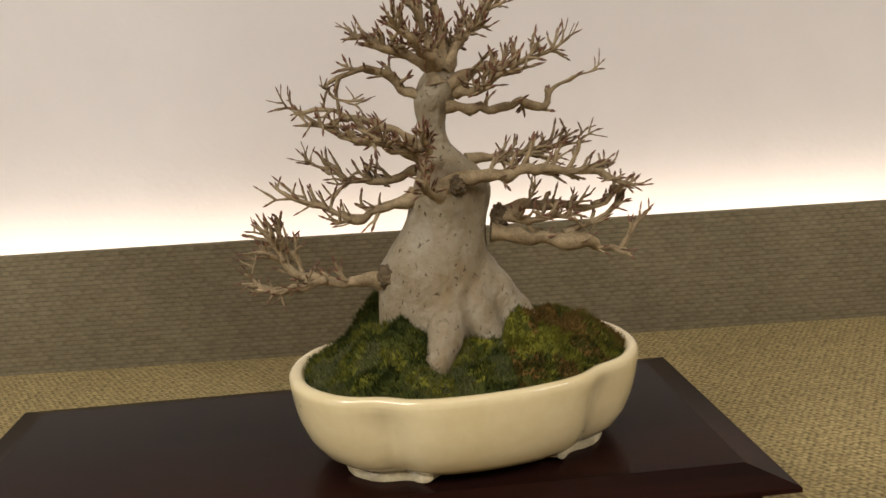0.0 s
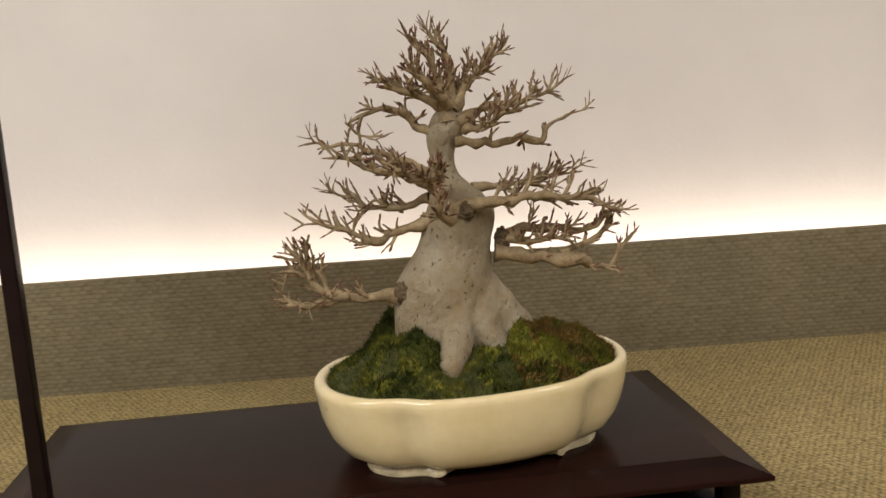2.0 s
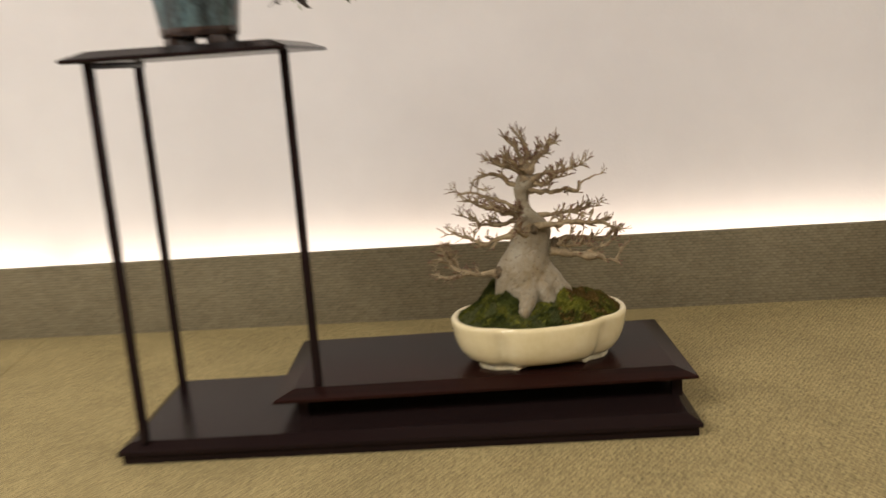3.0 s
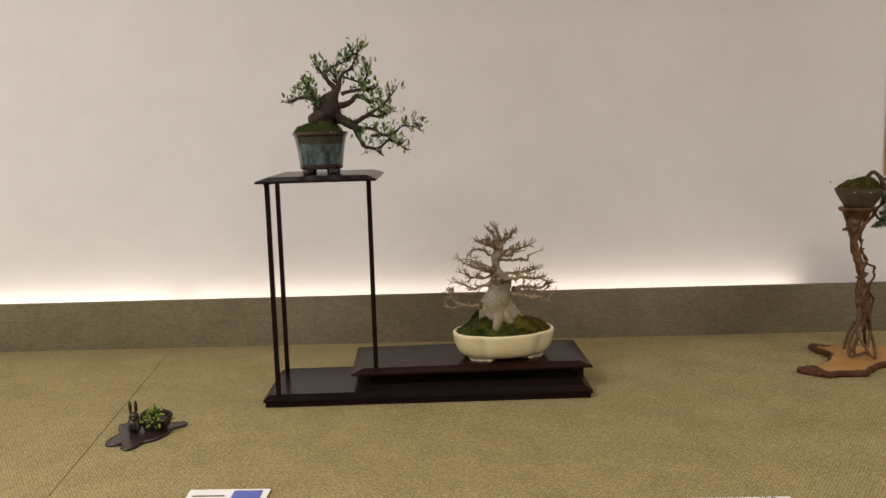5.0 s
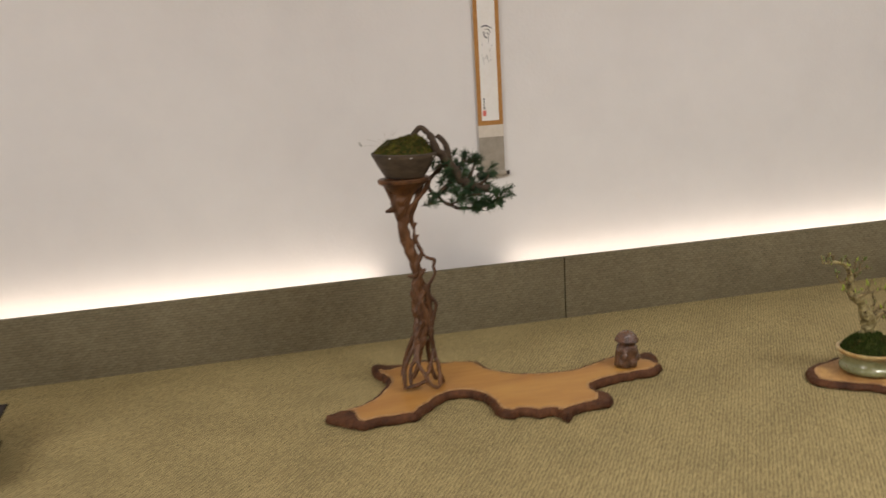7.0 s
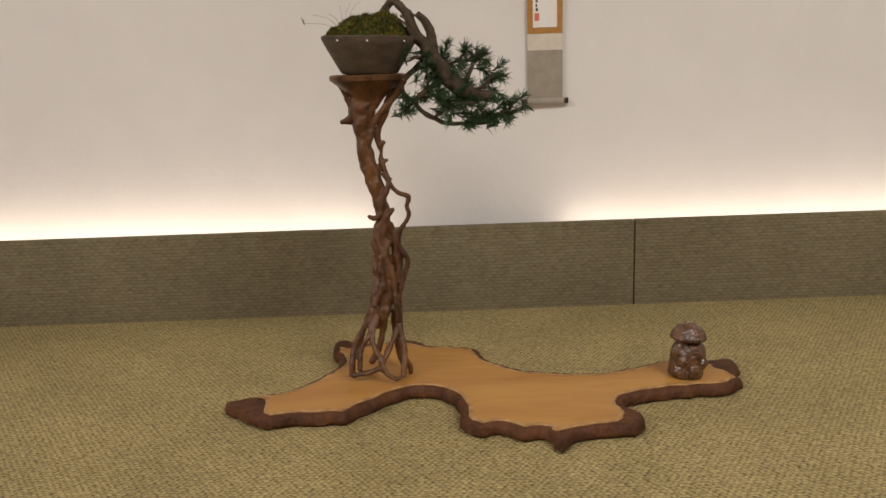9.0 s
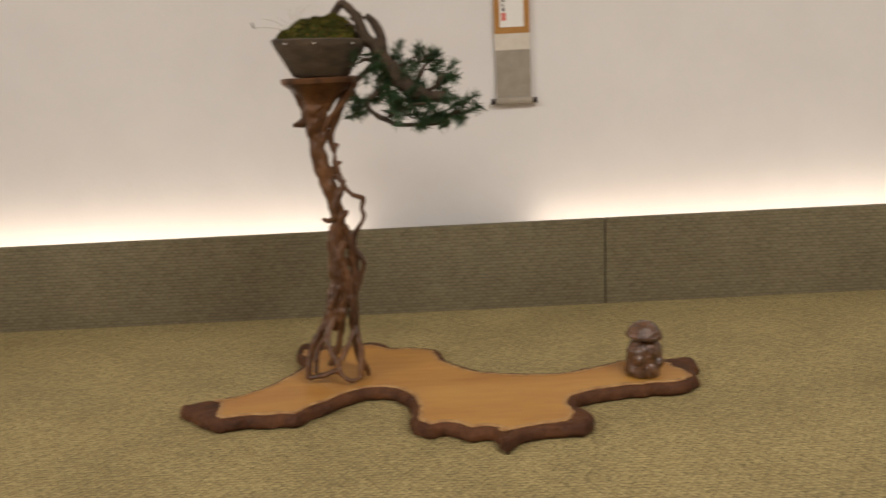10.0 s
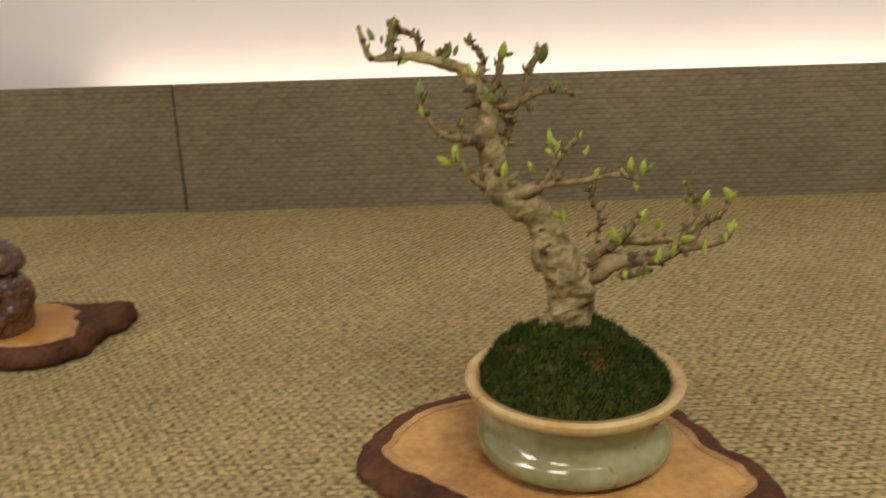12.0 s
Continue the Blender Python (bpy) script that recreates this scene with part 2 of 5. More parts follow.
def inset(loop, d, smooth=2):
    n = len(loop)
    area2 = sum(loop[i].x * loop[(i + 1) % n].y - loop[(i + 1) % n].x * loop[i].y for i in range(n))
    s = 1 if area2 > 0 else -1
    out = []
    for i in range(n):
        t = (loop[(i + 2) % n] - loop[i - 2]).normalized()
        out.append(loop[i] + Vector((-t.y, t.x)) * s * d)
    for _ in range(smooth):
        out = [(out[i - 1] + out[i] * 2 + out[(i + 1) % n]) / 4 for i in range(n)]
    return out


def flat(bm, loop, z, mi=0):
    """Fill a closed plane line, however bent, with triangles."""
    vs = [bm.verts.new((p.x, p.y, z)) for p in loop]
    es = [bm.edges.new((vs[i], vs[(i + 1) % len(vs)])) for i in range(len(vs))]
    made = bmesh.ops.triangle_fill(bm, edges=es, use_beauty=True)
    for f in made["geom"]:
        if isinstance(f, bmesh.types.BMFace):
            f.material_index = mi


# ---------------------------------------------------------------- the room
SEAM_X = 1.772
WALL_JOINT = 2.694


def carpet_edge(y):
    return -0.461 + (1.035 - y) * 0.118


bm = boxed(-2.6, 4.4, -0.078, PANEL_Y + 0.1, -0.10, -0.006)
tagged(part("display_platform", bm, CEILING, smooth=0), "wide display platform under the woven carpet", "platform", kind="structure")
for name, xs in (("floor_1", None), ("floor_2", 1)):
    bm = bmesh.new()
    g = 0.0009
    if xs:
        co = [(carpet_edge(-0.072) + g, -0.072), (4.4, -0.072), (4.4, PANEL_Y), (carpet_edge(PANEL_Y) + g, PANEL_Y)]
    else:
        co = [(-2.6, -0.072), (carpet_edge(-0.072) - g, -0.072), (carpet_edge(PANEL_Y) - g, PANEL_Y), (-2.6, PANEL_Y)]
    rings(bm, [[(x, y, z) for x, y in co] for z in (-0.006, 0.0)])
    tagged(part(name, bm, CARPET, smooth=0), "olive-beige coarsely woven carpet covering the platform", "carpet", kind="structure")
for name, a, b in (("panel_1", -2.6, SEAM_X - 0.0011), ("panel_2", SEAM_X + 0.0011, 4.4)):
    tagged(part(name, boxed(a, b, PANEL_Y, PANEL_Y + 0.016, -0.006, PANEL_H, 0.0012), PANEL), "low upstand covered in ribbed grey-brown woven carpet", "wall panel", kind="structure")
bm = boxed(-2.6, 4.4, -0.185, -0.0795, -0.085, 0.0035, 0.026, 7)
tagged(part("platform_rail", bm, RAILWOOD), "glossy red-brown varnished wooden front rail", "rail", kind="structure")
tagged(part("platform_front", boxed(-2.6, 4.4, -0.17, -0.15, -0.75, -0.085), RAILWOOD, smooth=0), "varnished wooden board front of the platform", "board", kind="structure")
for name, lo, hi in (("wall_north", (-2.7, WALL_Y, -0.75), (WALL_JOINT - 0.0004, WALL_Y + 0.1, CEIL)), ("wall_north_east", (WALL_JOINT + 0.0004, WALL_Y, -0.75), (4.5, WALL_Y + 0.1, CEIL)), ("wall_south", (-2.7, -4.1, -0.75), (4.5, -4.0, CEIL)),
                     ("wall_west", (-2.7, -4.0, -0.75), (-2.6, WALL_Y, CEIL)), ("wall_east", (4.4, -4.0, -0.75), (4.5, WALL_Y, CEIL))):
    tagged(part(name, boxed(lo[0], hi[0], lo[1], hi[1], lo[2], hi[2]), PLASTER, smooth=0), "plain off-white plastered wall, slightly mottled", "wall", kind="structure")
tagged(part("ceiling", boxed(-2.7, 4.5, -4.1, WALL_Y + 0.1, CEIL, CEIL + 0.1), CEILING, smooth=0), "plain white ceiling", "ceiling", kind="structure")
tagged(part("floor_room", boxed(-2.7, 4.5, -4.1, WALL_Y + 0.1, -0.85, -0.75), SLABWOOD, smooth=0), "wooden room floor below the platform", "floor", kind="structure")

# ---------------------------------------------------------------- tiered stand
PAPER = mat("white_paper", (0.80, 0.79, 0.77), 0.7, spec=0.2, var=0.5, scale=30, other=(0.76, 0.74, 0.70))
INK = mat("black_ink", (0.012, 0.012, 0.014), 0.6)
BLUEINK = mat("blue_print", (0.10, 0.13, 0.42), 0.5)
REDINK = mat("red_seal_ink", (0.62, 0.16, 0.13), 0.6)


def bevelled_board(x0, x1, y0, y1, z0, zlip, ztop, border):
    """A board with a thin upright lip and a wide sloping border up to its flat top."""
    bm = bmesh.new()
    def rect(d, z):
        return [(x0 + d, y0 + d, z), (x1 - d, y0 + d, z), (x1 - d, y1 - d, z), (x0 + d, y1 - d, z)]
    rings(bm, [rect(0.002, z0), rect(0, z0 + 0.0012), rect(0, zlip - 0.0008), rect(0.0012, zlip), rect(border, ztop - 0.0006), rect(border + 0.0016, ztop)])
    return bm


STAND = (-0.066, 0.457)
stand = thing("tiered_display_stand", pose(STAND[0], STAND[1], 0, 0, 0, 1.6), "dark polished rosewood two-tier display stand on slim posts", "display stand")
bm = bmesh.new()
BW, BD = 0.741, 0.246
box(bm, 0.004, BW - 0.004, 0.004, BD - 0.004, 0.0, 0.012, 0.0015)
part("base_plinth", bm, ROSEWOOD, stand)
part("base_board", bevelled_board(0, BW, 0, BD, 0.012, 0.019, 0.027, 0.014), ROSEWOOD, stand, smooth=8)
deck_at = Matrix.Translation((0.750, 0.056, 0)) @ Matrix.Rotation(radians(1.2), 4, "Z")
DW, DD = 0.555, 0.250


def deck_part(name, bm, material, label="", smooth=40):
    bmesh.ops.transform(bm, matrix=deck_at, verts=bm.verts)
    part(name, bm, material, stand, label, smooth)


deck_part("deck_board", bevelled_board(-DW, 0, 0, DD, 0.0545, 0.0595, 0.0665, 0.024), ROSEFIGURE, "dark rosewood deck with a reddish grain and bevelled edge", 8)
LEGX, LEGY = (-DW + 0.036, -0.024), (0.024, DD - 0.040)
for lx in LEGX:
    for ly in LEGY:
        deck_part("deck_leg", boxed(lx - 0.007, lx + 0.007, ly - 0.007, ly + 0.007, 0.0265, 0.0548, 0.001), ROSEWOOD)
for ly in LEGY:
    deck_part("deck_rail", boxed(LEGX[0] + 0.007, LEGX[1] - 0.007, ly - 0.004, ly + 0.004, 0.0475, 0.0548, 0.001), ROSEWOOD)
for lx in LEGX:
    deck_part("deck_rail", boxed(lx - 0.004, lx + 0.004, LEGY[0] + 0.007, LEGY[1] - 0.007, 0.0475, 0.0548, 0.001), ROSEWOOD)
SX0, SX1, SY0, SY1 = 0.014, 0.275, -0.024, 0.262
part("upper_shelf", bevelled_board(SX0, SX1, SY0, SY1, 0.504, 0.509, 0.517, 0.022), ROSEWOOD, stand, smooth=8)
for px, py, zb in ((0.034, 0.011, 0.0265), (0.0225, 0.200, 0.0265), (0.2500, 0.083, 0.066)):
    part("post", boxed(px - 0.0052, px + 0.0052, py - 0.0052, py + 0.0052, zb, 0.5045, 0.0016, 3), ROSEWOOD, stand)
part("shelf_rail", boxed(0.0255, 0.0325, 0.014, 0.197, 0.497, 0.5045, 0.001), ROSEWOOD, stand)

# ---------------------------------------------------------------- cream pot


def mokko(k):
    """A rounded oblong pinched at four places; k scales the pinch."""
    def shape(a, r, z):
        c, s = math.cos(a), math.sin(a)
        x = 1.0 * math.copysign(abs(c) ** 0.95, c)
        y = 0.70 * math.copysign(abs(s) ** 0.92, s)
        d = 1.0
        for cen in (0.90, math.pi - 0.90, math.pi + 0.90, 2 * math.pi - 0.90):
            u = (a - cen + math.pi) % (2 * math.pi) - math.pi
            d -= k * 0.088 * (1 if z < 0.050 else max(0.55, 1 - (z - 0.050) * 30)) * math.exp(-(u / 0.15) ** 2)
        return x * r * d, y * r * d
    return shape


TRI = pose(0.483, 0.626, 0.0667, 0, 0, 12) @ Matrix.Diagonal((0.985, 0.985, 0.92, 1))
cream = thing("cream_bonsai_pot", TRI, "glossy cream lobed oval bonsai pot with small feet", "bonsai pot")
prof = [(0.091, 0.0075), (0.102, 0.0095), (0.1095, 0.0150), (0.1162, 0.026), (0.1204, 0.038), (0.1226, 0.049), (0.1238, 0.058), (0.1246, 0.0635),
        (0.1240, 0.0680), (0.1212, 0.0703), (0.1178, 0.0702), (0.1150, 0.0682), (0.1128, 0.063), (0.110, 0.055), (0.106, 0.048)]
bm = bmesh.new()
lathe(bm, prof, 160, mokko(1.0))
part("bowl", bm, CREAM, cream, smooth=60)
for sx, sy in ((1, 1), (-1, 1), (1, -1), (-1, -1)):
    bm = bmesh.new()
    cen = math.atan2(sy * 0.66, sx * 0.76)
    loops = []
    for d, z in ((0.0, 0.0), (0.0018, 0.0), (0.0022, 0.003), (-0.001, 0.0062), (0.001, 0.0115)):
        loop = []
        for i in range(17):
            u = (i / 16 - 0.5) * 0.92
            drop = 1 if z > 0.004 else 1 - 0.10 * (2 * abs(i / 16 - 0.5)) ** 4
            x, y = mokko(1.0)(cen + u * drop, 0.0955 + d, 0)
            loop.append((x, y, z if z > 0.004 else z + 0.0045 * max(0.0, 2 * abs(i / 16 - 0.5) - 0.62) ** 2 * 7))
        for i in range(16, -1, -1):
            u = (i / 16 - 0.5) * 0.86
            x, y = mokko(1.0)(cen + u, 0.074, 0)
            loop.append((x, y, z))
        loops.append(loop)
    rings(bm, loops)
    part("foot", bm, CLAYFOOT, cream, smooth=50)

# ---------------------------------------------------------------- blue pot on the upper shelf
BLUEGLAZE = mat("streaked_blue_glaze", (0.085, 0.145, 0.150), 0.13, var=0.45, scale=75, other=(0.018, 0.030, 0.032), stretch=(1, 1, 0.40), coat=0.5)
DARKGLAZE = mat("dark_running_glaze", (0.040, 0.050, 0.048), 0.16, var=0.7, scale=60, other=(0.016, 0.015, 0.013), stretch=(1, 1, 0.22), coat=0.5)
BROWNGLAZE = mat("brown_pot_glaze", (0.050, 0.030, 0.022), 0.2, var=0.8, scale=60, coat=0.5)


def hexish(a, r, z):
    d = 1 - 0.030 * (1 - math.cos(6 * (a + 0.3))) * 0.5
    return r * d * math.cos(a), r * d * math.sin(a)


BLUEPOT = pose(0.074, 0.566, 0.5170, 0, 0, 0) @ Matrix.Diagonal((1.1, 1.1, 1.02, 1))
blue = thing("blue_bonsai_pot", BLUEPOT, "tall blue-green streaked glazed bonsai pot with brown rim", "bonsai pot")
bm = bmesh.new()
lathe(bm, [(0.040, 0.010), (0.0445, 0.012), (0.046, 0.016), (0.0462, 0.022)], 72, hexish, cap1=False)
part("pot_base", bm, BROWNGLAZE, blue)
bm = bmesh.new()
lathe(bm, [(0.0458, 0.0215), (0.0470, 0.030), (0.0495, 0.050), (0.0522, 0.066)], 72, hexish, cap0=False, cap1=False)
part("pot_body", bm, BLUEGLAZE, blue, "pale blue-green streaked glaze")
bm = bmesh.new()
lathe(bm, [(0.0521, 0.0655), (0.0535, 0.074), (0.0555, 0.083)], 72, hexish, cap0=False, cap1=False)
part("pot_shoulder", bm, DARKGLAZE, blue, "dark glaze running down from the rim")
bm = bmesh.new()
lathe(bm, [(0.0554, 0.0825), (0.0578, 0.085), (0.0590, 0.0885), (0.0582, 0.0920), (0.0555, 0.0925), (0.0530, 0.0905), (0.050, 0.083)], 72, hexish, cap0=False)
part("pot_rim", bm, BROWNGLAZE, blue)
for i in range(4):
    a = math.pi / 4 + i * math.pi / 2
    bm = boxed(-0.010, 0.010, -0.006, 0.006, 0, 0.0125, 0.003, 3)
    bmesh.ops.transform(bm, matrix=Matrix.Translation((0.036 * math.cos(a), 0.036 * math.sin(a), 0)) @ Matrix.Rotation(a + math.pi / 2, 4, "Z"), verts=bm.verts)
    part("foot", bm, BROWNGLAZE, blue)

# ---------------------------------------------------------------- wooden slabs


def slab(name, origin, pts, ztop, wood, rim, label, seed, width, tips=()):
    ob = thing(name, pose(*origin), label, "wooden slab")
    out = outline([(x - origin[0], y - origin[1]) for x, y in pts], 0.0026, 0.0040, seed)
    bm = bmesh.new()
    n = len(out)
    top = inset(out, width * 0.55, 3)
    inner = [p + Vector((0.0022 * noise.noise(Vector((p.x * 110, p.y * 110, seed + 3))), 0.0022 * noise.noise(Vector((p.x * 110, p.y * 110, seed + 9))))) for p in inset(out, width, 6)]
    for tx, ty, dx, dy, reach in tips:
        inner = [p + Vector((dx, dy)) * math.exp(-((p.x + origin[0] - tx) ** 2 + (p.y + origin[1] - ty) ** 2) / reach ** 2) for p in inner]
    def lift(loop, z, amp=0.0):
        return [(p.x, p.y, z + amp * noise.noise(Vector((p.x * 90, p.y * 90, seed + z * 50)))) for p in loop]
    low = inset(out, 0.004, 1)
    def ragged(loop, z, amp):
        out3 = []
        for i, p in enumerate(loop):
            t = (loop[(i + 1) % n] - loop[i - 1]).normalized()
            k = amp * (noise.noise(Vector((p.x * 140, p.y * 140, z * 260 + seed))) + 0.7 * noise.noise(Vector((p.x * 420, p.y * 420, z * 500 + seed))))
            out3.append((p.x - t.y * k, p.y + t.x * k, z + 0.0010 * noise.noise(Vector((p.x * 90, p.y * 90, seed + z * 50)))))
        return out3
    rings(bm, [lift(low, 0.0), ragged(out, ztop * 0.2, 0.0012), ragged(out, ztop * 0.4, 0.0016), ragged(inset(out, 0.0008, 1), ztop * 0.6, 0.0017), ragged(inset(out, width * 0.22, 1), ztop * 0.8, 0.0016),
               ragged(inset(out, width * 0.45, 2), ztop * 0.93, 0.0012), lift(inset(out, width * 0.75, 4), ztop - 0.0008, 0.0008), lift(inner, ztop - 0.0016)], cap1=False)
    part("bark_edge", bm, BARK, ob, "dark brown natural bark edge", smooth=55)
    bm = bmesh.new()
    edge2 = inset(inner, 0.0042, 2)
    rings(bm, [lift(inset(inner, -0.0012, 1), ztop - 0.0030), lift(inner, ztop + 0.0002), lift(edge2, ztop)], cap0=False, cap1=False)
    part("sapwood_rim", bm, rim, ob, "thin pale sapwood line", smooth=55)
    bm = bmesh.new()
    flat(bm, inset(edge2, -0.0006, 0), ztop - 0.0004)
    part("slab_top", bm, wood, ob, smooth=30)
    return ob


BIG = [(1.190, 0.640), (1.215, 0.612), (1.245, 0.585), (1.275, 0.590), (1.335, 0.588), (1.352, 0.606), (1.396, 0.650), (1.424, 0.661), (1.450, 0.648), (1.468, 0.606), (1.470, 0.563), (1.488, 0.541), (1.510, 0.545),
       (1.530, 0.528), (1.556, 0.528), (1.567, 0.495), (1.585, 0.515), (1.606, 0.527), (1.655, 0.530), (1.668, 0.556), (1.655, 0.590), (1.668, 0.612), (1.725, 0.627), (1.785, 0.630), (1.808, 0.644), (1.816, 0.675), (1.828, 0.712),
       (1.818, 0.728), (1.786, 0.722), (1.742, 0.728), (1.690, 0.704), (1.640, 0.690), (1.560, 0.709), (1.512, 0.752), (1.498, 0.800), (1.470, 0.815), (1.436, 0.822), (1.405, 0.850), (1.372, 0.838), (1.340, 0.842), (1.305, 0.858), (1.302, 0.815), (1.316, 0.760), (1.280, 0.690), (1.240, 0.660)]
big_slab = slab("driftwood_slab", (1.48, 0.67, 0), BIG, 0.0165, SLABWOOD, SLABRIM, "golden-brown irregular wooden slab with dark bark edge", 3.0, 0.0100, ((1.195, 0.630, 0.034, 0.012, 0.040), (1.318, 0.850, 0.004, -0.030, 0.035), (1.826, 0.712, -0.030, -0.022, 0.030), (1.567, 0.500, -0.002, 0.022, 0.020), (1.662, 0.545, -0.014, 0.006, 0.030), (1.420, 0.845, 0.0, -0.012, 0.030)))
SMALL = [(2.018, 0.508), (2.020, 0.488), (2.048, 0.462), (2.080, 0.438), (2.110, 0.416), (2.150, 0.412), (2.190, 0.424), (2.214, 0.440), (2.226, 0.458), (2.228, 0.478), (2.214, 0.500), (2.206, 0.520), (2.194, 0.548), (2.165, 0.572), (2.120, 0.578), (2.085, 0.567), (2.058, 0.562), (2.036, 0.544)]
small_slab = slab("root_slab", (2.12, 0.50, 0), SMALL, 0.0125, SLABPALE, SLABRIM, "small pale wooden slab with dark brown bark edge", 8.0, 0.014)

# ---------------------------------------------------------------- small pot
SAGE = mat("sage_green_glaze", (0.30, 0.31, 0.165), 0.10, var=0.7, scale=30, other=(0.15, 0.155, 0.065), coat=0.7, specks=(120, 0.05, (0.16, 0.07, 0.02)))
BUFF = mat("buff_rim_glaze", (0.54, 0.43, 0.21), 0.28, var=0.6, scale=45, other=(0.42, 0.24, 0.08), coat=0.3, specks=(150, 0.02, (0.10, 0.05, 0.02)))
SMALLPOT = pose(2.131, 0.500, 0.0125)
sage = thing("sage_bonsai_pot", SMALLPOT, "small round sage-green glazed bonsai pot with flared buff rim", "bonsai pot")
bm = bmesh.new()
lathe(bm, [(0.034, 0.0), (0.042, 0.0005), (0.0466, 0.0022), (0.0494, 0.0052), (0.0502, 0.0080), (0.0498, 0.0105), (0.0486, 0.0128), (0.0468, 0.0148), (0.0451, 0.0168), (0.0440, 0.0195), (0.0436, 0.024), (0.0446, 0.029), (0.0460, 0.032)], 96, cap1=False)
part("bowl", bm, SAGE, sage)
bm = bmesh.new()
lathe(bm, [(0.0458, 0.0315), (0.0500, 0.0338), (0.0540, 0.0362), (0.0556, 0.0385), (0.0554, 0.0410), (0.0536, 0.0424), (0.0500, 0.0418), (0.0478, 0.0395), (0.046, 0.034)], 96, cap0=False)
part("flared_rim", bm, BUFF, sage)

# ---------------------------------------------------------------- dark pot of the cascade
CLAY = mat("dark_unglazed_clay", (0.105, 0.080, 0.054), 0.75, var=0.9, scale=45, other=(0.045, 0.033, 0.025), stretch=(1, 1, 2.4), bump=0.0007, bscale=90, spec=0.3)
DARKPOT = pose(1.3740, 0.750, 0.3880, 0, 2.0, 0) @ Matrix.Scale(1.02, 4)
dark = thing("dark_clay_bonsai_pot", DARKPOT, "rough dark grey-brown clay bowl-shaped bonsai pot", "bonsai pot")
bm = bmesh.new()


def handmade(a, r, z):
    d = 1 + 0.018 * noise.noise(Vector((math.cos(a) * 2, math.sin(a) * 2, z * 60)))
    return r * d * math.cos(a), r * d * math.sin(a)


lathe(bm, [(0.028, 0.0), (0.032, 0.0005), (0.0345, 0.003), (0.040, 0.012), (0.0475, 0.024), (0.0530, 0.034), (0.0560, 0.0405), (0.0563, 0.0432), (0.0545, 0.0445), (0.0520, 0.043), (0.050, 0.038)], 80, handmade)
part("bowl", bm, CLAY, dark)
for a in (-2.2, -1.55, -0.7):
    bm = bmesh.new()
    bmesh.ops.create_icosphere(bm, subdivisions=2, radius=0.0012)
    x, y = handmade(a, 0.0558, 0.039)
    bmesh.ops.translate(bm, verts=bm.verts, vec=(x, y, 0.0385))
    part("wire_knob", bm, PAPER, dark, "small pale knob")

# ---------------------------------------------------------------- hanging scroll
SILK = mat("grey_brocade", (0.36, 0.325, 0.27), 0.8, var=0.9, scale=55, other=(0.27, 0.24, 0.195), spec=0.2)
CREAMSILK = mat("cream_silk", (0.66, 0.61, 0.54), 0.8, var=0.6, scale=80, other=(0.60, 0.55, 0.47), spec=0.2)
OCHRE = mat("ochre_silk_border", (0.45, 0.235, 0.075), 0.7, var=0.8, scale=70, other=(0.36, 0.175, 0.05), spec=0.2)
ROD = mat("dark_scroll_rod", (0.022, 0.012, 0.009), 0.35)
SY = WALL_Y - 0.006
scroll = thing("hanging_scroll", pose(1.6395, SY, 0.330), "narrow hanging scroll with ochre border and ink drawing on white paper", "hanging scroll")
part("lower_cloth", boxed(-0.0285, 0.0285, -0.0006, 0.0006, 0.004, 0.082), SILK, scroll, "grey patterned brocade")
part("cream_band", boxed(-0.0285, 0.0285, -0.0008, 0.0006, 0.082, 0.108), CREAMSILK, scroll)
part("paper_border", boxed(-0.0285, 0.0285, -0.0010, 0.0006, 0.108, 0.424), OCHRE, scroll, "ochre brocade border")
part("drawing_paper", boxed(-0.0195, 0.0195, -0.0016, -0.0008, 0.118, 0.412), PAPER, scroll, "white paper with ink drawing")
part("cream_band", boxed(-0.0285, 0.0285, -0.0008, 0.0006, 0.424, 0.473), CREAMSILK, scroll)
part("upper_cloth", boxed(-0.0285, 0.0285, -0.0006, 0.0006, 0.473, 0.60), SILK, scroll, "grey patterned brocade")
for z, r, half in ((0.0, 0.0062, 0.030), (0.602, 0.004, 0.030)):
    bm = bmesh.new()
    tube(bm, [(-half, -0.001, z, r), (0, -0.001, z, r), (half, -0.001, z, r)], 0.01, 16)
    part("roller", bm, SILK if z == 0 else ROD, scroll)
for s in (-1, 1):
    bm = bmesh.new()
    tube(bm, [(s * 0.0295, -0.001, 0, 0.0046), (s * 0.033, -0.001, 0, 0.0042), (s * 0.0355, -0.001, 0, 0.0050), (s * 0.0375, -0.001, 0, 0.0048)], 0.001, 16)
    part("roller_knob", bm, ROD, scroll, "dark wooden knob")
for s in (-1, 1):
    bm = bmesh.new()
    tube(bm, [(s * 0.02, -0.001, 0.606, 0.0008), (s * 0.01, -0.001, 0.625, 0.0008), (0, -0.001, 0.643, 0.0008)], 0.01, 6)
    part("hanging_cord", bm, SILK, scroll)
bm = bmesh.new()
for cx, cz, w, h in ((-0.0135, 0.165, 0.0030, 0.0042), (-0.0132, 0.159, 0.0036, 0.0034), (-0.0138, 0.1525, 0.0024, 0.0044), (-0.0132, 0.146, 0.0036, 0.0050)):
    box(bm, cx - w / 2, cx + w / 2, -0.0019, -0.0015, cz - h / 2, cz + h / 2)
part("signature_bars", bm, INK, scroll, "small black ink signature")
part("seal", boxed(-0.0168, -0.0092, -0.0019, -0.0015, 0.1285, 0.1405), REDINK, scroll, "red seal stamp")
rs = random.Random(5)
bm = bmesh.new()
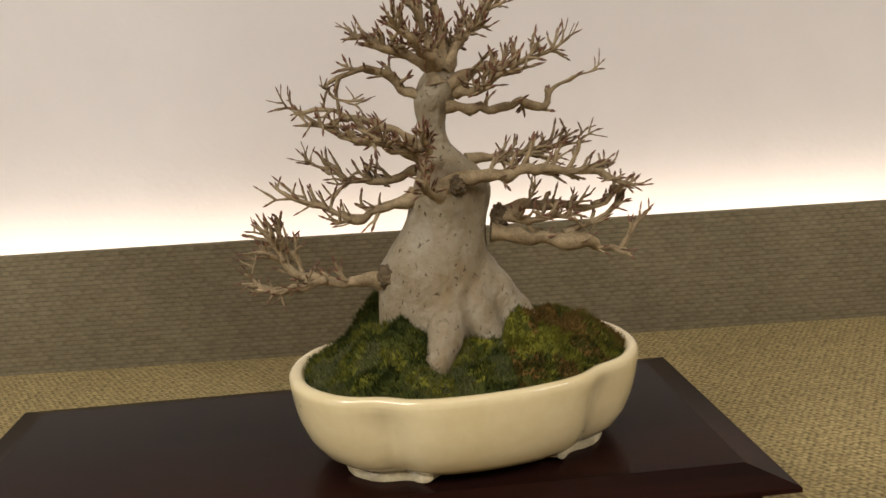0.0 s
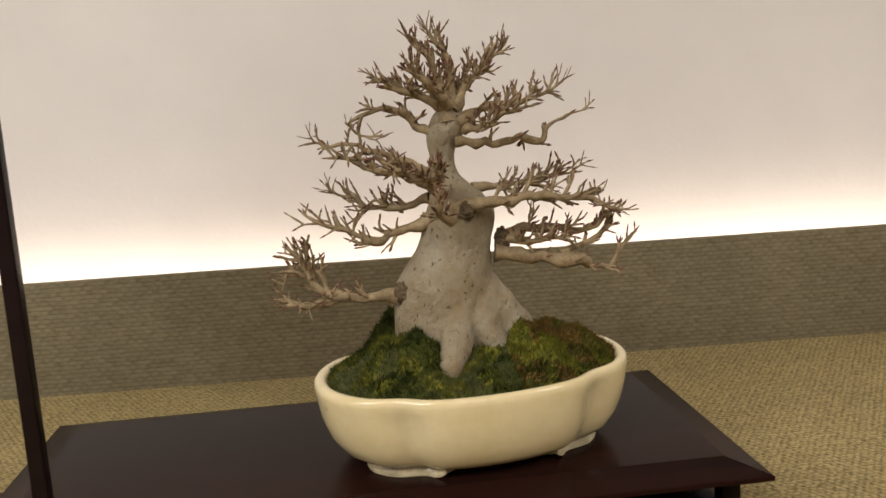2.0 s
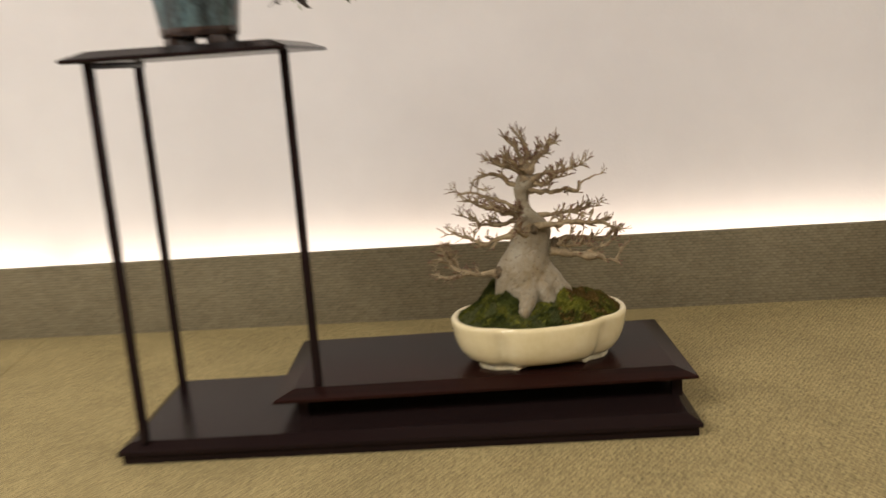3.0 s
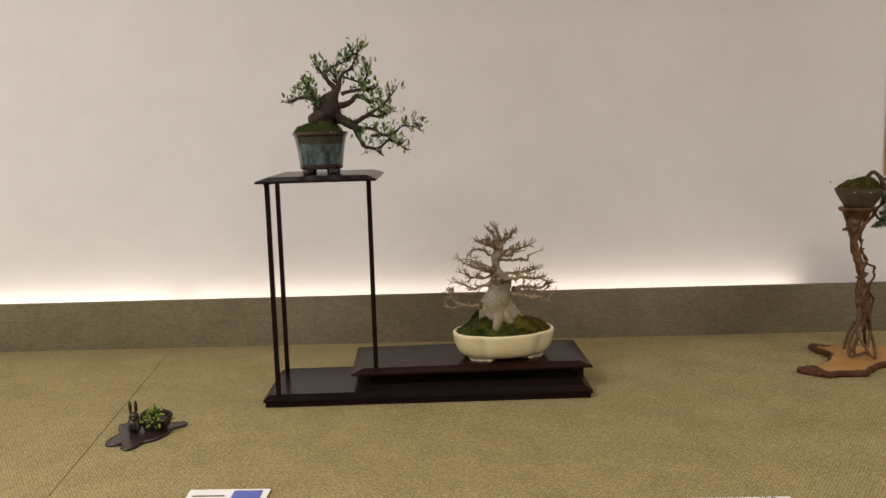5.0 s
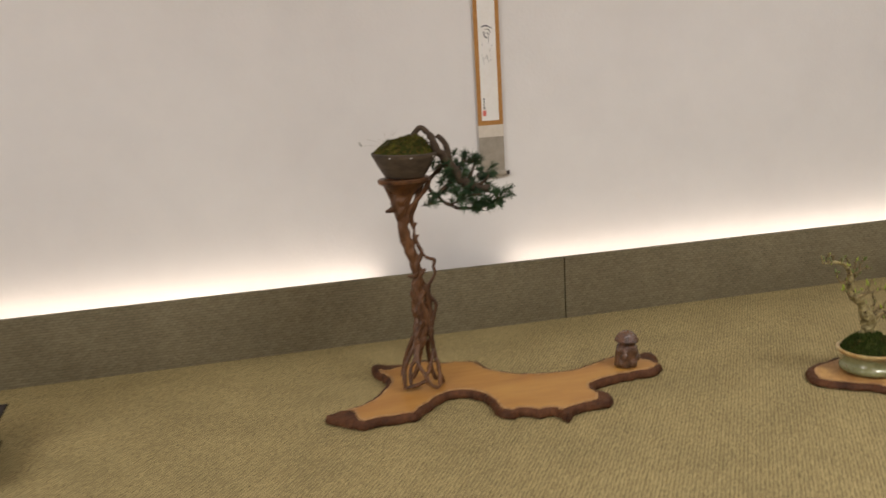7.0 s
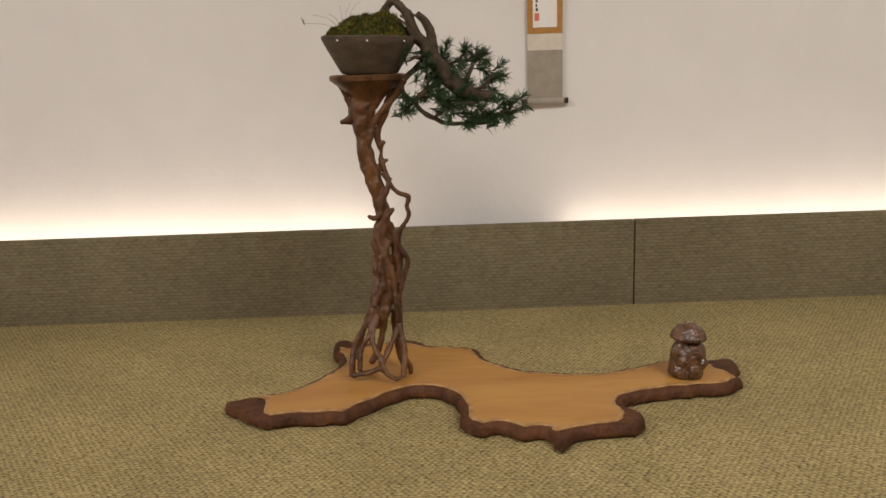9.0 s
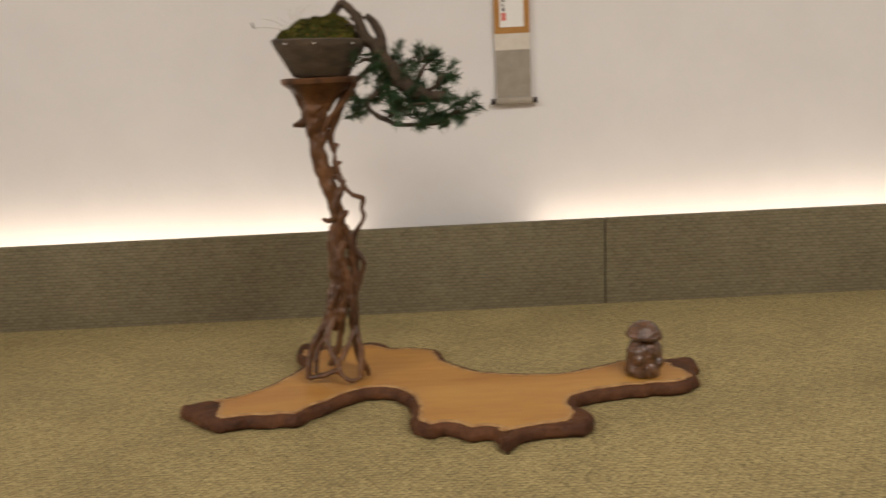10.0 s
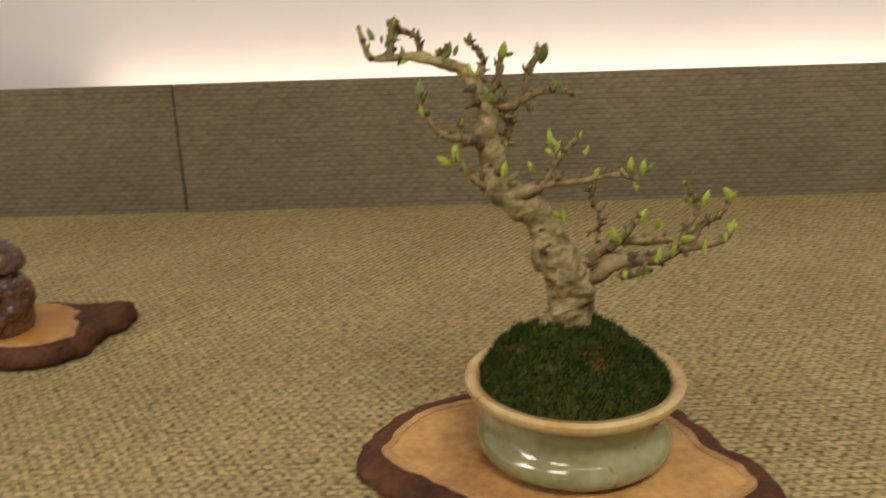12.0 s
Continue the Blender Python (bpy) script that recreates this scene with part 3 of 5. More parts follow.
for ring_r, cz in ((0.0085, 0.305), (0.0055, 0.300)):
    tube(bm, [(ring_r * math.cos(a) * 0.9, -0.0016, cz + ring_r * math.sin(a), 0.0007 + 0.0004 * math.sin(2 * a)) for a in [i * 0.5 for i in range(11)]], 0.002, 5)
for i in range(14):
    x, z = rs.uniform(-0.011, 0.010), rs.uniform(0.235, 0.30)
    tube(bm, [(x, -0.0016, z, 0.0005), (x + rs.uniform(-0.004, 0.004), -0.0016, z + rs.uniform(0.003, 0.012), 0.0004)], 0.003, 4)
tube(bm, [(-0.012, -0.0016, 0.318, 0.0012), (-0.002, -0.0016, 0.321, 0.0020), (0.011, -0.0016, 0.315, 0.0008)], 0.003, 5)
part("ink_drawing", bm, mat("grey_ink_wash", (0.16, 0.16, 0.17), 0.7), scroll, "loose grey ink brush drawing")

# ---------------------------------------------------------------- sign strip and card
sign = thing("notice_strip", pose(0.676, -0.0755, 0.0, 0, 0, -0.2), "narrow white paper strip with black capitals", "sign")
part("strip", boxed(0, 0.236, 0, 0.0165, 0.0002, 0.0012), PAPER, sign)
cu = bpy.data.curves.new("notice", "FONT")
cu.body, cu.size, cu.extrude, cu.space_character = "NIET AANRAKEN A U B", 0.0158, 0.0002, 1.12
cu.offset = 0.00035
tob = new("notice", cu)
bpy.context.view_layer.update()
me = bpy.data.meshes.new_from_object(tob.evaluated_get(bpy.context.evaluated_depsgraph_get()))
bpy.data.objects.remove(tob)
wide = max(v.co.x for v in me.vertices)
for v in me.vertices:
    v.co = (0.030 + v.co.x * 0.182 / wide, 0.0028 + v.co.y, 0.0016 + v.co.z)
me.materials.clear()
me.materials.append(INK)
lettering = new("lettering", me)
lettering.parent = sign
card = thing("name_card", pose(-0.092, -0.061, 0.0, 4, 0, -1), "white paper card with a blue printed block", "card")
part("sheet", boxed(0, 0.139, 0, 0.066, 0.0004, 0.0016), PAPER, card)
part("blue_block", boxed(0.078, 0.128, 0.012, 0.060, 0.0018, 0.0021), BLUEINK, card, "blue printed block")
bm = bmesh.new()
for i in range(4):
    box(bm, 0.010, 0.066 - 0.006 * i, 0.040 - 0.011 * i, 0.044 - 0.011 * i, 0.0018, 0.0021)
part("print_bars", bm, INK, card, "lines of small black print")

# ---------------------------------------------------------------- growth: limb lines in millimetres (x, y, z, radius) from each tree's foot
MAPLE_LIMBS = []
MAPLE_LIMBS.append(('A', [(-48, -8, 61, 7), (-64, -12, 63, 5), (-76, -13, 63, 4.5), (-90, -12, 65, 4), (-103, -12, 69, 3.2), (-115, -12, 79, 2.4), (-124, -12, 85, 1.6), (-137, -12, 86, 1)]))
MAPLE_LIMBS.append(('A', [(-88, -14, 66, 3), (-108, -20, 62, 2.5), (-130, -22, 62, 1.6)]))
MAPLE_LIMBS.append(('A', [(-103, -10, 70, 2.6), (-111, -8, 87, 2), (-117, -8, 99, 1.3)]))
MAPLE_LIMBS.append(('A', [(-114, -14, 80, 2), (-120, -15, 92, 1.6), (-127, -15, 101, 1)]))
MAPLE_LIMBS.append(('B', [(-25, -5, 116, 7), (-40, -10, 112, 5.5), (-54, -13, 107, 4.5), (-67, -15, 105, 4), (-82, -15, 111, 3.2), (-98, -10, 117, 2.6), (-112, -5, 125, 1.8)]))
MAPLE_LIMBS.append(('C', [(-18, 0, 138, 6), (-36, -10, 150, 5), (-52, -20, 154, 4), (-67, -25, 159, 3), (-82, -27, 166, 2), (-91, -27, 168, 1.2)]))
MAPLE_LIMBS.append(('C', [(-22, 5, 132, 5), (-40, 15, 125, 4), (-62, 20, 124, 3), (-80, 23, 132, 2), (-93, 25, 137, 1.2)]))
MAPLE_LIMBS.append(('C', [(-19, -20, 142, 5), (-29, -35, 148, 4), (-41, -50, 152, 3), (-48, -60, 159, 2)]))
MAPLE_LIMBS.append(('D', [(-14, -5, 175, 5), (-26, -5, 182, 5), (-33, -5, 190, 4.5), (-42, -10, 196, 4), (-55, -13, 199, 3), (-69, -15, 196, 2), (-77, -15, 191, 1.4), (-72, -15, 184, 1.2), (-60, -15, 179, 1)]))
MAPLE_LIMBS.append(('D', [(-22, -5, 149, 5), (-36, -10, 158, 4), (-47, -10, 165, 4), (-59, -10, 169, 3), (-79, -10, 174, 2.2), (-94, -10, 176, 1.6), (-110, -10, 177, 1)]))
MAPLE_LIMBS.append(('E', [(-8, -5, 187, 8), (-9, -5, 201, 6), (-12, -5, 217, 4.5), (-17, -10, 228, 3), (-24, -13, 238, 2), (-32, -13, 247, 1)]))
MAPLE_LIMBS.append(('E', [(-5, -5, 197, 6), (-4, -5, 216, 4), (-4, 0, 228, 3), (-9, 0, 241, 2), (-18, 0, 251, 1)]))
MAPLE_LIMBS.append(('E', [(-3, -5, 196, 6), (8, 0, 212, 4), (18, 0, 221, 3), (27, 0, 230, 2), (39, 0, 241, 1)]))
MAPLE_LIMBS.append(('E', [(-11, -5, 199, 6), (-25, -10, 205, 4), (-39, -15, 212, 3), (-52, -17, 216, 2), (-58, -17, 218, 1)]))
MAPLE_LIMBS.append(('E', [(-6, -10, 199, 5), (-18, -30, 211, 4), (-28, -40, 220, 3), (-35, -45, 227, 1.6)]))
MAPLE_LIMBS.append(('E', [(-2, 5, 198, 5), (8, 25, 212, 3.5), (16, 35, 229, 2)]))
MAPLE_LIMBS.append(('F', [(0, -5, 186, 6), (15, -5, 194, 5), (29, -8, 197, 4), (45, -10, 198, 3), (59, -10, 202, 2), (75, -10, 211, 1)]))
MAPLE_LIMBS.append(('F', [(6, -5, 182, 5), (17, -17, 182, 4), (28, -25, 189, 3), (39, -30, 193, 2)]))
MAPLE_LIMBS.append(('G', [(-2, -5, 173, 6), (14, -5, 171, 4.5), (32, -5, 171, 4), (51, -5, 172, 3.5), (61, -5, 170, 3), (65, -5, 177, 2.2), (72, -5, 183, 1.8), (84, -5, 187, 1.4), (95, -5, 190, 1)]))
MAPLE_LIMBS.append(('H', [(-5, -15, 123, 8), (10, -25, 128, 7), (28, -27, 129, 6), (46, -27, 131, 5), (64, -25, 130, 4), (84, -20, 127, 3), (101, -17, 122, 2), (116, -15, 116, 1.2)]))
MAPLE_LIMBS.append(('H', [(9, 0, 137, 5), (26, 5, 138, 4), (49, 15, 138, 3), (72, 20, 140, 2), (90, 25, 143, 1.5)]))
MAPLE_LIMBS.append(('I', [(26, 0, 96, 6), (41, 0, 102, 5), (56, 0, 104, 4), (73, 0, 104, 3), (87, -2, 99, 2.4), (104, -5, 107, 2), (112, -5, 113, 1.4)]))
MAPLE_LIMBS.append(('I', [(32, -5, 99, 4), (47, -13, 97, 2.5), (64, -15, 99, 1.8), (80, -15, 96, 1.2)]))
MAPLE_LIMBS.append(('J', [(23, -5, 89, 8), (40, -8, 87, 6), (56, -10, 84, 5.5), (70, -11, 82, 6), (85, -11, 80, 5), (96, -10, 74, 3), (108, -10, 72, 2.2), (115, -10, 84, 1.6), (127, -10, 98, 1)]))
MAPLE_LIMBS.append(('J', [(71, -10, 85, 4), (87, -5, 89, 2.4), (102, -2, 96, 1.8), (114, 0, 108, 1.4)]))
MAPLE_LIMBS.append(('K', [(-11, -35, 120, 5), (-17, -50, 126, 3), (-20, -60, 137, 2)]))
MAPLE_LIMBS.append(('K', [(-17, -25, 147, 4), (-18, -45, 156, 2.5), (-20, -55, 162, 1.5)]))
BUDDING_LIMBS = []
BUDDING_LIMBS.append(('trunk', [(-4, 7, 14, 11), (-3, 7, 27, 10.5), (-1, 7, 44, 10.5), (-3, 7, 56, 10.5), (-10, 5, 65, 9), (-14, 7, 77, 7), (-21, 7, 87, 7), (-30, 7, 92, 7), (-37, 7, 99, 6.2), (-39, 7, 110, 5.4), (-43, 7, 122, 5), (-41, 7, 134, 4.6), (-46, 7, 144, 4.2), (-52, 7, 153, 3.2), (-60, 7, 157, 2.5), (-73, 7, 161, 2.1), (-83, 7, 161, 2.0), (-94, 7, 161, 1.8), (-97, 7, 165, 1.3), (-100, 7, 176, 1.0)]))
BUDDING_LIMBS.append(('R', [(1, 7, 48, 7), (10, 7, 52, 6.5), (18, 7, 58, 5.5), (29, 7, 59, 4.5), (42, 7, 60, 3.8), (53, 7, 65, 3.2), (62, 7, 66, 2.5), (73, 7, 68, 1.8), (78, 7, 75, 1.3)]))
BUDDING_LIMBS.append(('R', [(9, 12, 58, 4), (16, 12, 65, 3.4), (24, 12, 68, 3), (35, 12, 67, 2.4), (47, 12, 68, 2)]))
BUDDING_LIMBS.append(('R', [(18, 7, 66, 2.6), (24, 2, 74, 2.2), (30, 2, 83, 1.6)]))
BUDDING_LIMBS.append(('R', [(51, 7, 65, 2.2), (55, 7, 76, 2), (60, 7, 85, 1.4), (54, 7, 97, 1)]))
BUDDING_LIMBS.append(('R', [(58, 7, 67, 2), (63, 11, 75, 1.7), (71, 11, 79, 1.4), (78, 11, 90, 1)]))
BUDDING_LIMBS.append(('R', [(26, 7, 58, 2), (24, 2, 52, 1.7), (36, -1, 57, 1.2)]))
BUDDING_LIMBS.append(('M', [(-32, 2, 94, 4), (-22, 2, 98, 3.4), (-11, 2, 101, 2.6), (0, 2, 101, 2), (11, 2, 103, 1.7), (21, 2, 104, 1.5), (29, 2, 101, 1.1)]))
BUDDING_LIMBS.append(('M', [(-16, 2, 98, 2.5), (-12, 2, 107, 2), (-8, 2, 113, 1.5), (1, 2, 123, 0.9)]))
BUDDING_LIMBS.append(('M', [(10, 12, 99, 1.4), (9, 12, 90, 1.1), (13, 12, 80, 1.1), (12, 12, 69, 0.9)]))
BUDDING_LIMBS.append(('L', [(-37, 7, 96, 4), (-46, 2, 102, 2.6), (-51, 2, 107, 1.8), (-56, 2, 114, 1.2)]))
BUDDING_LIMBS.append(('L', [(-42, 7, 119, 3.4), (-53, 2, 123, 2.6), (-64, 2, 126, 2), (-70, 2, 135, 1.7), (-73, 2, 145, 1.2)]))
BUDDING_LIMBS.append(('L', [(-55, 2, 123, 1.8), (-54, 2, 131, 1.5)]))
BUDDING_LIMBS.append(('T', [(-40, 7, 138, 3.4), (-30, 7, 137, 3), (-22, 7, 142, 2.5), (-11, 7, 144, 1.7), (-2, 7, 142, 1.1)]))
BUDDING_LIMBS.append(('T', [(-43, 7, 142, 2.6), (-37, 2, 148, 2.2), (-36, 2, 157, 1.7), (-34, 2, 163, 1.2)]))
BUDDING_LIMBS.append(('T', [(-24, 7, 144, 1.8), (-22, 7, 153, 1.5), (-17, 7, 161, 1.2)]))
BUDDING_LIMBS.append(('T', [(-45, 7, 145, 1.8), (-43, 12, 157, 1.4), (-49, 12, 167, 1)]))
BUDDING_LIMBS.append(('T', [(-63, 7, 157, 1.8), (-60, 7, 163, 1.2)]))
BUDDING_LIMBS.append(('T', [(-86, 7, 160, 2.4), (-85, 7, 169, 1.8), (-84, 7, 177, 1.6)]))
BUDDING_LIMBS.append(('T', [(-72, 12, 161, 1.8), (-74, 12, 170, 1.6), (-82, 12, 172, 1.4), (-86, 12, 168, 1.2)]))
BUDDING_LIMBS.append(('T', [(-36, 7, 134, 2), (-30, 11, 129, 1.6), (-34, 11, 117, 1.2)]))
PINE_LIMBS = []
PINE_LIMBS.append(('trunk', [(10, 6, 14, 5), (29, -2, 38, 5), (38, -5, 35, 5), (49, -8, 22, 6), (54, -10, 3, 7), (66, -10, -11, 8), (77, -10, -29, 9.5), (90, -10, -47, 10), (107, -10, -63, 9), (128, -8, -71, 7), (147, -6, -74, 6.5)]))
PINE_LIMBS.append(('limb', [(59, -4, 24, 4), (71, -6, 12, 5), (76, -8, -9, 6), (77, -8, -26, 7)]))
PINE_LIMBS.append(('limb', [(93, -8, -48, 4), (69, -12, -64, 3.4), (54, -14, -77, 3), (64, -16, -91, 3), (79, -16, -99, 3), (90, -16, -104, 2.6), (117, -16, -105, 2), (139, -16, -104, 1.8), (163, -16, -90, 1.2)]))
PINE_LIMBS.append(('limb', [(71, 3, -27, 4), (49, -2, -44, 3.4), (38, -6, -56, 3.4), (42, -10, -71, 3), (54, -14, -77, 2.6)]))
PINE_LIMBS.append(('limb', [(107, -6, -63, 4), (118, 3, -49, 3), (125, 8, -36, 2)]))
PINE_LIMBS.append(('limb', [(118, -6, -68, 3), (135, -14, -62, 2.2), (145, -18, -49, 1.4)]))
PINE_LIMBS.append(('limb', [(84, -2, -40, 3), (104, 13, -32, 2.2), (114, 20, -24, 1.3)]))
PINE_LIMBS.append(('limb', [(77, -16, -95, 2), (104, -27, -82, 1.6), (124, -32, -80, 1.2)]))
PINE_LIMBS.append(('limb', [(54, -14, -77, 2), (42, -16, -85, 1.5), (35, -18, -93, 1)]))
PINE_LIMBS.append(('limb', [(67, -6, -30, 2.5), (56, -20, -26, 2), (48, -26, -30, 1.3)]))
LEAFY_LIMBS = []
LEAFY_LIMBS.append(('trunk', [(-7, 5, 22, 24), (1, 0, 42, 23), (9, 0, 60, 24), (15, 0, 78, 21), (24, 0, 96, 12), (34, 0, 112, 7), (38, 0, 122, 5)]))
LEAFY_LIMBS.append(('bough', [(14, 0, 60, 15), (44, -5, 41, 14), (71, -8, 24, 11), (82, -10, -1, 6), (92, -10, -17, 5), (116, -10, -23, 4), (133, -8, -35, 2.5)]))
LEAFY_LIMBS.append(('bough', [(107, -8, -22, 4), (127, -8, -21, 3.2), (148, -6, -8, 2.8), (168, -6, -15, 2.2), (188, -6, -25, 1.4)]))
LEAFY_LIMBS.append(('bough', [(71, 0, 33, 7), (110, 0, 56, 5), (135, 0, 71, 4), (152, 0, 90, 2.6), (169, 0, 110, 1.2)]))
LEAFY_LIMBS.append(('bough', [(37, 0, 73, 9), (64, 0, 82, 7), (81, 4, 96, 5), (109, 6, 81, 4), (132, 6, 92, 2.4)]))
LEAFY_LIMBS.append(('bough', [(44, 0, 102, 6), (82, 0, 109, 4), (112, 0, 108, 3), (123, 0, 116, 1.6)]))
LEAFY_LIMBS.append(('bough', [(31, 0, 112, 8), (13, -4, 137, 5), (-4, -6, 161, 3), (-12, -6, 171, 1.6)]))
LEAFY_LIMBS.append(('bough', [(37, 0, 118, 6), (49, 0, 147, 4), (69, 0, 160, 3), (80, 0, 186, 2), (94, 0, 209, 1.2)]))
LEAFY_LIMBS.append(('bough', [(13, -4, 150, 3), (35, -6, 167, 2.2), (60, -6, 176, 1.8), (77, -6, 191, 1.2)]))
LEAFY_LIMBS.append(('bough', [(0, 0, 79, 10), (-23, 0, 92, 7), (-44, 0, 96, 5), (-69, 0, 89, 3), (-79, 0, 85, 1.8)]))
LEAFY_LIMBS.append(('bough', [(-20, 0, 91, 5), (-28, 0, 114, 3), (-38, 0, 130, 1.6)]))
LEAFY_LIMBS.append(('bough', [(107, 0, 2, 4), (153, 0, 5, 3), (179, 0, 22, 2.2), (200, 0, 21, 1.8), (219, 0, 16, 1.4), (208, 0, 35, 1)]))
LEAFY_LIMBS.append(('bough', [(48, 0, 142, 3), (92, 8, 127, 2.4), (102, 8, 146, 1.6), (99, 8, 171, 1)]))
LEAFY_LIMBS.append(('bough', [(104, 0, 52, 4), (128, 14, 46, 3), (154, 18, 61, 1.6)]))
LEAFY_LIMBS.append(('bough', [(79, -5, 23, 5), (115, -16, 17, 3.4), (139, -20, 1, 2.4), (164, -20, 5, 1.4)]))
LEAFY_LIMBS.append(('bough', [(7, -15, 64, 7), (-6, -28, 74, 4), (-19, -30, 99, 2)]))
LEAFY_LIMBS.append(('bough', [(25, 12, 104, 6), (33, 28, 125, 4), (24, 34, 150, 2)]))
ROOT_STRANDS = []
ROOT_STRANDS.append(('strand', [(-7, 0, 361.5, 17), (-9, 0, 345.5, 17), (-12, 0, 330.5, 16), (-13, 0, 314.5, 13.5), (-11, 0, 293.5, 11), (-8, 0, 266.5, 11), (0, 0, 242.5, 11), (6, 0, 217.5, 10), (9, 0, 196.5, 9.5), (5, 0, 175.5, 11), (5, 0, 141.5, 12), (8, 0, 118.5, 12.5), (7, 0, 88.5, 11), (1, 0, 70.5, 8), (-4, 4, 58.5, 4)]))
ROOT_STRANDS.append(('strand', [(-16, 0, 322.5, 9), (-27, 0, 317.5, 7), (-33, 0, 316.5, 4.5), (-39, 0, 314.5, 3)]))
ROOT_STRANDS.append(('strand', [(-39, 0, 365.5, 5), (-31, 2, 351.5, 5.5), (-24, 2, 334.5, 6), (-16, 0, 319.5, 6)]))
ROOT_STRANDS.append(('strand', [(9, -4, 362.5, 10), (5, -4, 346.5, 8), (-1, -4, 327.5, 7), (-8, -2, 307.5, 7)]))
ROOT_STRANDS.append(('strand', [(27, 6, 363.5, 8), (24, 6, 345.5, 6.5), (15, 4, 322.5, 5.5), (7, 2, 302.5, 4.5), (8, 2, 284.5, 5), (15, 2, 290.5, 3)]))
ROOT_STRANDS.append(('strand', [(42, -6, 365.5, 6), (31, -6, 345.5, 5), (16, -4, 330.5, 4.5), (3, -4, 313.5, 4.5), (-4, -4, 287.5, 4)]))
ROOT_STRANDS.append(('strand', [(7, 2, 298.5, 3), (10, 2, 277.5, 2.6), (9, 2, 265.5, 4), (18, 2, 267.5, 2.4)]))
ROOT_STRANDS.append(('strand', [(9, 2, 265.5, 4), (15, 0, 251.5, 3.6), (17, 0, 241.5, 4), (22, 0, 244.5, 2)]))
ROOT_STRANDS.append(('strand', [(17, 0, 243.5, 3.2), (22, 0, 232.5, 3.4), (32, 0, 224.5, 3.6), (42, 0, 221.5, 3.8), (39, 0, 209.5, 3.4), (41, 0, 197.5, 3.6), (35, 0, 186.5, 3.4), (28, 0, 175.5, 4), (28, 0, 158.5, 3.8), (38, 0, 142.5, 3.6), (33, 0, 122.5, 4), (26, -2, 104.5, 4), (25, -2, 88.5, 4.5)]))
ROOT_STRANDS.append(('strand', [(11, -8, 253.5, 4), (18, -9, 239.5, 4), (11, -9, 222.5, 4.5), (6, -8, 201.5, 4), (-3, -8, 196.5, 4), (-9, -8, 200.5, 2.4)]))
ROOT_STRANDS.append(('strand', [(10, -6, 194.5, 4), (18, -6, 202.5, 4), (23, -6, 208.5, 2.6)]))
ROOT_STRANDS.append(('strand', [(16, 4, 188.5, 6), (23, 4, 163.5, 7), (25, 4, 128.5, 7.5), (23, 2, 92.5, 6), (26, -4, 54.5, 5), (30, -8, 31.5, 4.6), (27, -12, 3.5, 4.6)]))
ROOT_STRANDS.append(('strand', [(3, -4, 128.5, 5), (-6, -8, 99.5, 5), (-9, -10, 80.5, 4.6), (-21, -12, 59.5, 4.6), (-32, -12, 39.5, 4.6), (-37, -14, 6.5, 5)]))
ROOT_STRANDS.append(('strand', [(-4, -8, 84.5, 4), (-14, -16, 54.5, 3.6), (-23, -18, 39.5, 3.4), (-26, -20, 14.5, 3.6)]))
ROOT_STRANDS.append(('strand', [(-1, -10, 77.5, 4), (-9, -20, 52.5, 4), (0, -26, 29.5, 4), (9, -28, 12.5, 3.4), (20, -26, 5.5, 3), (27, -20, 7.5, 3)]))
ROOT_STRANDS.append(('strand', [(23, -6, 60.5, 4), (12, -16, 39.5, 4), (3, -24, 23.5, 4)]))
ROOT_STRANDS.append(('strand', [(-35, -14, 6.5, 3.8), (-15, -20, 12.5, 3.6), (-1, -24, 17.5, 3.6), (9, -26, 10.5, 3)]))
ROOT_STRANDS.append(('strand', [(8, 10, 85.5, 6), (1, 16, 46.5, 5), (-6, 22, 22.5, 5), (-14, 28, 8.5, 5)]))
ROOT_STRANDS.append(('strand', [(17, 8, 78.5, 5), (19, 18, 45.5, 5), (24, 26, 15.5, 5), (31, 30, 0.5, 5)]))
ROOT_STRANDS.append(('strand', [(-8, 6, 87.5, 5), (-24, 18, 47.5, 4.6), (-33, 24, 15.5, 4.6)]))
ROOT_STRANDS.append(('strand', [(27, -8, 31.5, 3.6), (35, 0, 13.5, 4), (37, 6, 1.5, 4)]))
ROOT_STRANDS.append(('strand', [(16, -8, 169.5, 5), (4, -11, 142.5, 5), (6, -12, 114.5, 5), (-6, -12, 89.5, 4)]))
ROOT_STRANDS.append(('strand', [(-1, -6, 184.5, 5), (6, -10, 156.5, 5), (18, -10, 127.5, 5), (21, -10, 98.5, 4.5), (24, -8, 68.5, 4)]))
BUD_SPOTS = []
BUD_SPOTS += [(-93, 7, 172, 5), (-88, 7, 169, 5), (-79, 7, 162, 6), (-59, 7, 164, 6), (-63, 7, 162, 4), (-50, 12, 168, 5), (-35, 2, 163, 7), (-17, 7, 162, 9), (-73, 2, 146, 8), (-57, 2, 117, 9)]
BUD_SPOTS += [(-35, 2, 107, 7), (-20, 2, 109, 5), (-9, 7, 146, 5), (-21, 7, 137, 4), (-38, 2, 144, 7), (-34, 2, 146, 5), (-12, 2, 122, 7), (-10, 2, 118, 5), (4, 2, 116, 4), (8, 2, 105, 5)]
BUD_SPOTS += [(25, 2, 108, 6), (31, 2, 107, 6), (29, 2, 98, 4), (-7, 11, 84, 7), (19, 3, 74, 6), (30, 2, 83, 7), (39, 2, 80, 6), (62, 7, 90, 6), (78, 11, 91, 7), (77, 7, 75, 6)]
